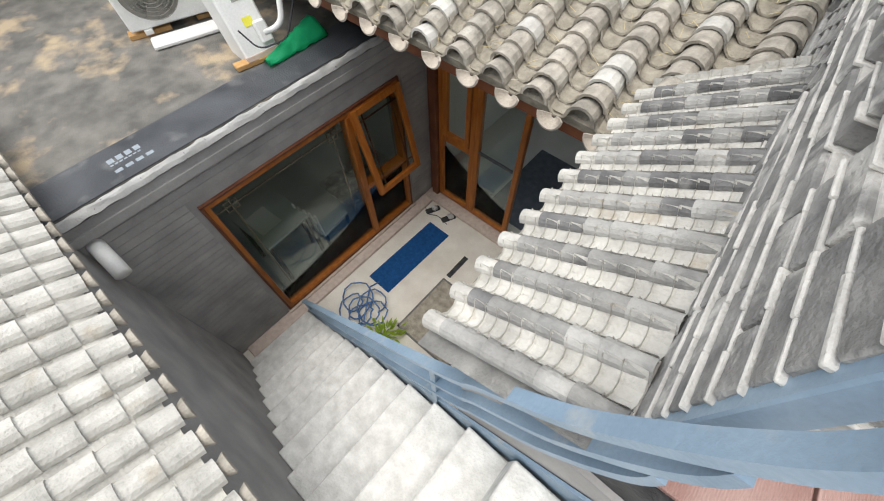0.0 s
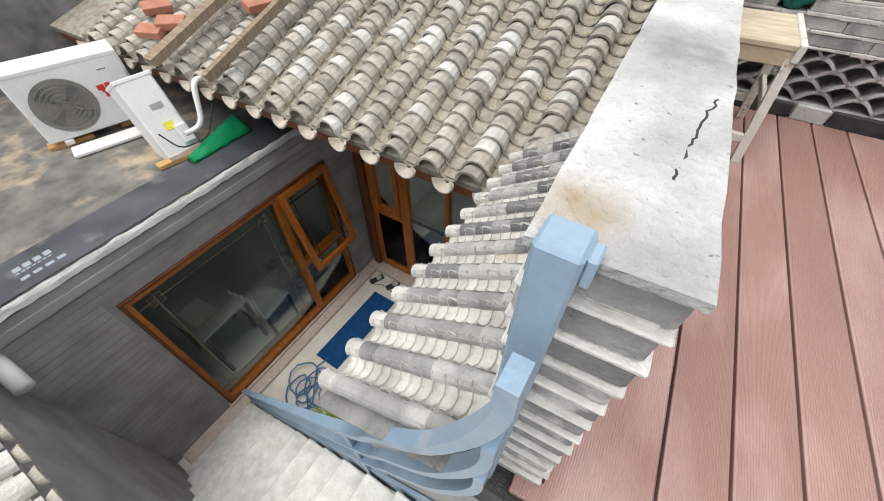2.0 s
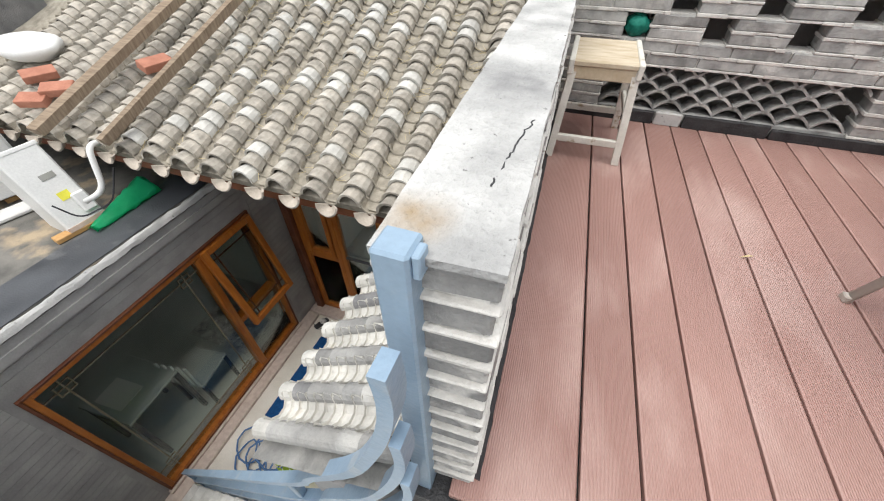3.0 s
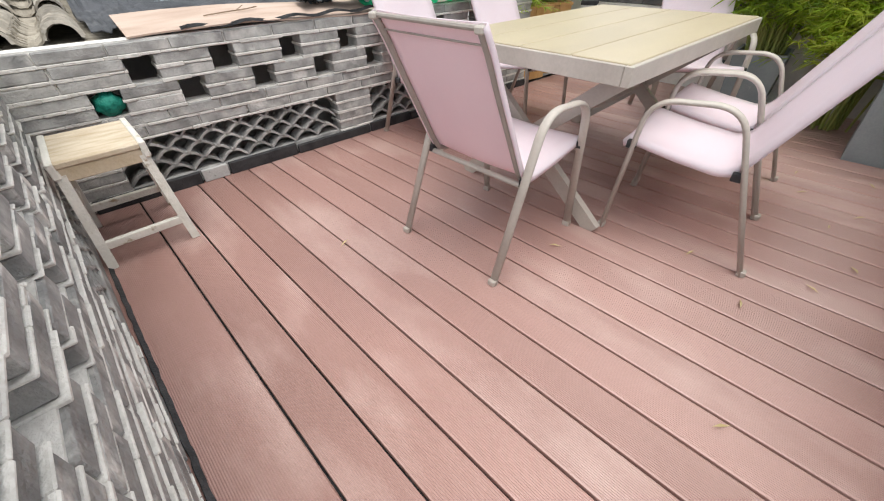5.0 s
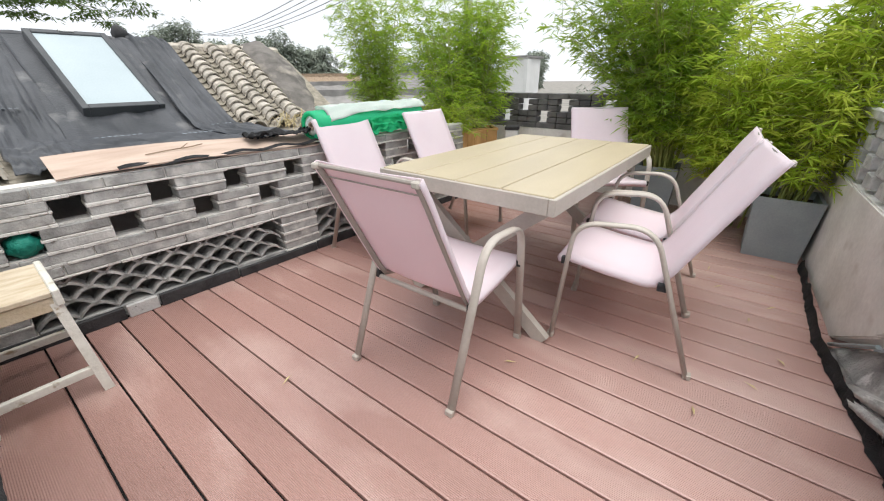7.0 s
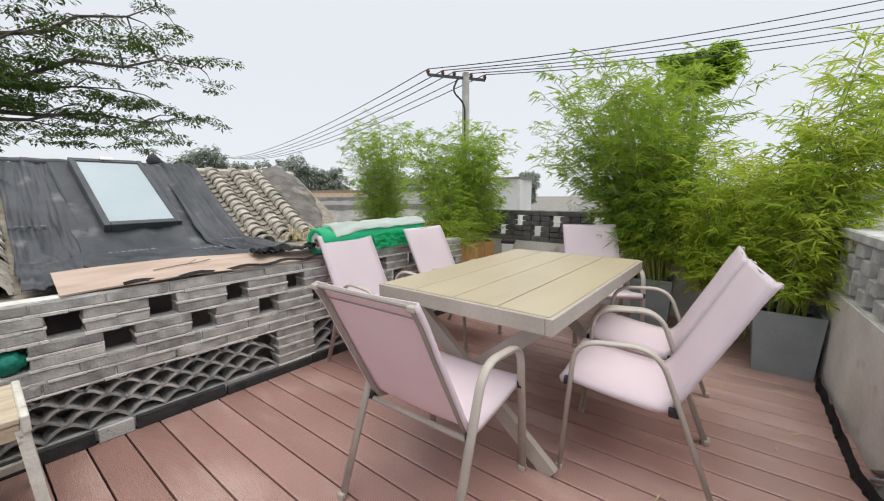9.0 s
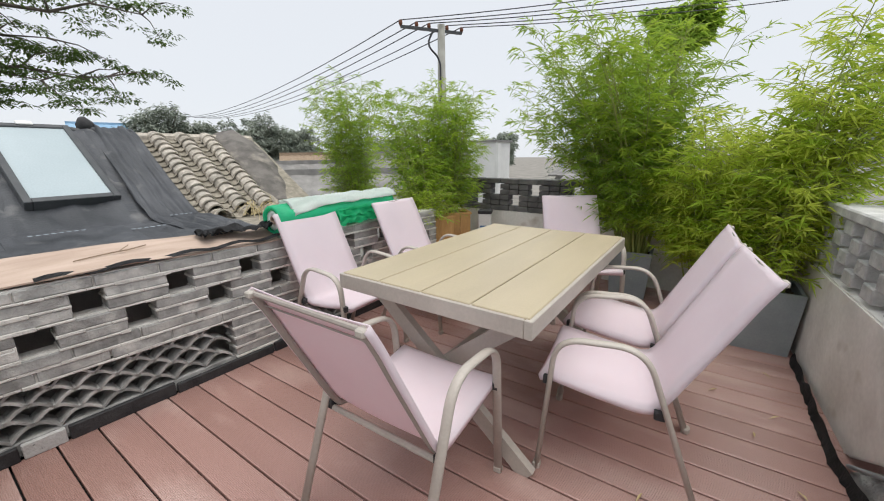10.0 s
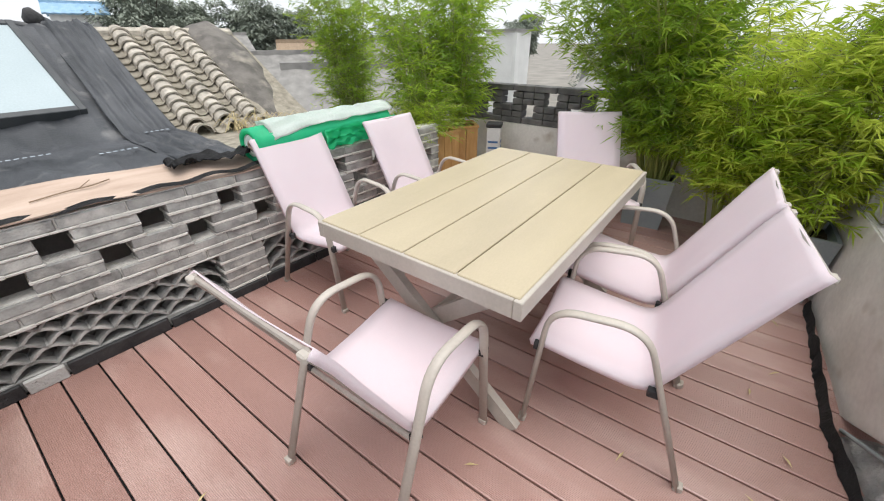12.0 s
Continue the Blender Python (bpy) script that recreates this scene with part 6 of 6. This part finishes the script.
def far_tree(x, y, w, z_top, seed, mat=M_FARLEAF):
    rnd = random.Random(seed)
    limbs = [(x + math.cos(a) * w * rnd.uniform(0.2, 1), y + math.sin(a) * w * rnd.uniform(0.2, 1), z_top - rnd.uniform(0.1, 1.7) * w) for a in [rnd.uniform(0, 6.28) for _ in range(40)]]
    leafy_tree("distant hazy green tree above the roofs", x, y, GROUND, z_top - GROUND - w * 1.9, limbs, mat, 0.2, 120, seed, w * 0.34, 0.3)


# All but tree 6 take the leaf colour with haze mixed in.
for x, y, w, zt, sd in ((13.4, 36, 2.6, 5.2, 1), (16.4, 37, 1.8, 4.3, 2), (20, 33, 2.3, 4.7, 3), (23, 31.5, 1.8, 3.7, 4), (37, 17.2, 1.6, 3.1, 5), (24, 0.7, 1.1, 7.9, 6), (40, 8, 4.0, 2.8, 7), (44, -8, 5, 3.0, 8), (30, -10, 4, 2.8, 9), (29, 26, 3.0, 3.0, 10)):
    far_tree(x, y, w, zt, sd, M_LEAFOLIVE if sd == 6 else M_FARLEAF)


def house(label, x, y, lx, ly, z_eave, z_ridge, turn, wall_mat, roof_mat):
    t = thing("house", label, "house", m=pose(x, y, GROUND, 0, 0, turn))
    h, r = z_eave - GROUND, z_ridge - GROUND
    part("wall", boxes((-lx / 2, lx / 2, -ly / 2, ly / 2, 0, h)), wall_mat, t)
    for s in (-1, 1):
        bm = bmesh.new()
        grid(bm, 16, 2, lambda u, v: (-lx / 2 - 0.3 + (lx + 0.6) * u, s * (ly / 2 + 0.4) * (1 - v), h - 0.15 + (r - h + 0.15) * v + (0.03 if round(u * 16) % 2 else 0)))
        bmesh.ops.recalc_face_normals(bm, faces=bm.faces[:])
        part("roof", thick(bm, 0.1), roof_mat, t)
    for k in range(max(2, int(lx / 2.5))):
        xx = -lx / 2 + (k + 0.5) * lx / max(2, int(lx / 2.5))
        w = part("window", boxes((xx - 0.5, xx + 0.5, -ly / 2 - 0.03, -ly / 2 + 0.02, h * 0.3, h * 0.75)), M_ALU, t)
        part("sill", boxes((xx - 0.55, xx + 0.55, -ly / 2 - 0.08, -ly / 2, h * 0.3 - 0.06, h * 0.3)), M_CONCRETE, w)
    part("ridge", boxes((-lx / 2 - 0.3, lx / 2 + 0.3, -0.12, 0.12, r - 0.1, r + 0.12)), roof_mat, t)
    return t


house("grey-roofed low house beyond the terrace", 10.5, 6.5, 6, 4, -0.6, 0.75, -45, M_WHITEWALL, M_FARROOF)
house("low house with pale metal roof", 11.5, 14, 6, 3.4, -0.1, 0.95, -31, M_GREYWALL, M_FARROOF)
house("old low house with orange-brown roof", 16, 19, 3, 3, 0.4, 1.35, -33, M_GREYWALL, M_OLDWOOD)
house("grey tiled house among the lanes", 15, -1.5, 7, 5, -0.4, 1.0, 80, M_GREYWALL, M_FARROOF)
house("grey tiled house in the distance", 24, 16, 9, 5, 0.1, 1.4, -50, M_WHITEWALL, M_FARROOF)
house("grey tiled house in the distance", 10, 28, 12, 6, 0.3, 1.8, -15, M_GREYWALL, M_FARROOF)
house("grey tiled house in the distance", 28, 2, 9, 6, 0.0, 1.3, 70, M_GREYWALL, M_FARROOF)
house("grey tiled house beside the terrace", 10, -8, 8, 6, -0.8, 0.5, 5, M_GREYWALL, M_FARROOF)
block = thing("white_wall_block", "tall white plastered gable wall behind the terrace", "wall", m=pose(9.3, 2.05, GROUND, 0, 0, 5))
part("wall", boxes((0, 0.8, -0.02, 0.62, 0, 1.53 - GROUND)), M_WHITEWALL, block)
part("coping", boxes((-0.05, 0.85, -0.07, 0.67, 1.53 - GROUND, 1.57 - GROUND)), M_FARROOF, block)
part("corner_pilaster", boxes((-0.06, 0.1, -0.1, -0.021, 0, 1.5 - GROUND)), M_WHITEWALL, block)

# dry bamboo leaves lying on the deck
rr = random.Random(9)
for k in range(12):
    x, y = ((2.9 + 0.08, -2.2), (3.95, -2.4), (3.05, -2.62), (2.55, -1.75), (3.6, -2.55), (4.2, -2.3), (2.2, -2.55), (3.3, -2.7), (1.9, -1.1), (4.3, -2.6), (2.75, -2.45), (3.85, -2.65))[k]
    vs, fs = [], []
    a = rr.uniform(0, 6.28)
    leaf(vs, fs, Vector((x, y, 0.012)), Vector((math.cos(a), math.sin(a), 0.05)), Vector((0, 0, 1)), 0.06, 0.01)
    bm = bmesh.new()
    q = [bm.verts.new(v) for v in vs]
    for f in fs:
        bm.faces.new([q[i] for i in f])
    tagged(part("dry_leaf", bm, M_STRAW), "dry yellow bamboo leaf on the deck", "leaf", "fallen leaves")

# dry straw at the foot of the tile rows
rr = random.Random(41)
bm = bmesh.new()
for k in range(46):
    a, q = rr.uniform(0, 6.28), rr.uniform(0.12, 0.3)
    p = Vector((3.42 + rr.uniform(-0.22, 0.22), 1.12 + rr.uniform(-0.16, 0.14), 0.755))
    d = Vector((math.cos(a) * 0.8, math.sin(a) * 0.8, rr.uniform(0.15, 0.8))).normalized() * q
    tube(bm, [p, p + d * 0.6 + Vector((0, 0, 0.03)), p + d - Vector((0, 0, q * 0.35))], [0.003, 0.0025, 0.0015], 4, caps=False)
tagged(part("straw_tuft", bm, M_STRAW), "tuft of dry straw at the foot of the roof tiles", "straw", kind="stuff")
M_BLUEROOF = material("faded_blue_roof_sheet", (0.22, 0.38, 0.55), (0.3, 0.46, 0.62), 3, 0.6, vary=0.05)
house("distant low building with a faded blue roof", 9.9, 37.5, 3, 2.4, 3.3, 3.85, -13, M_WHITEWALL, M_BLUEROOF)
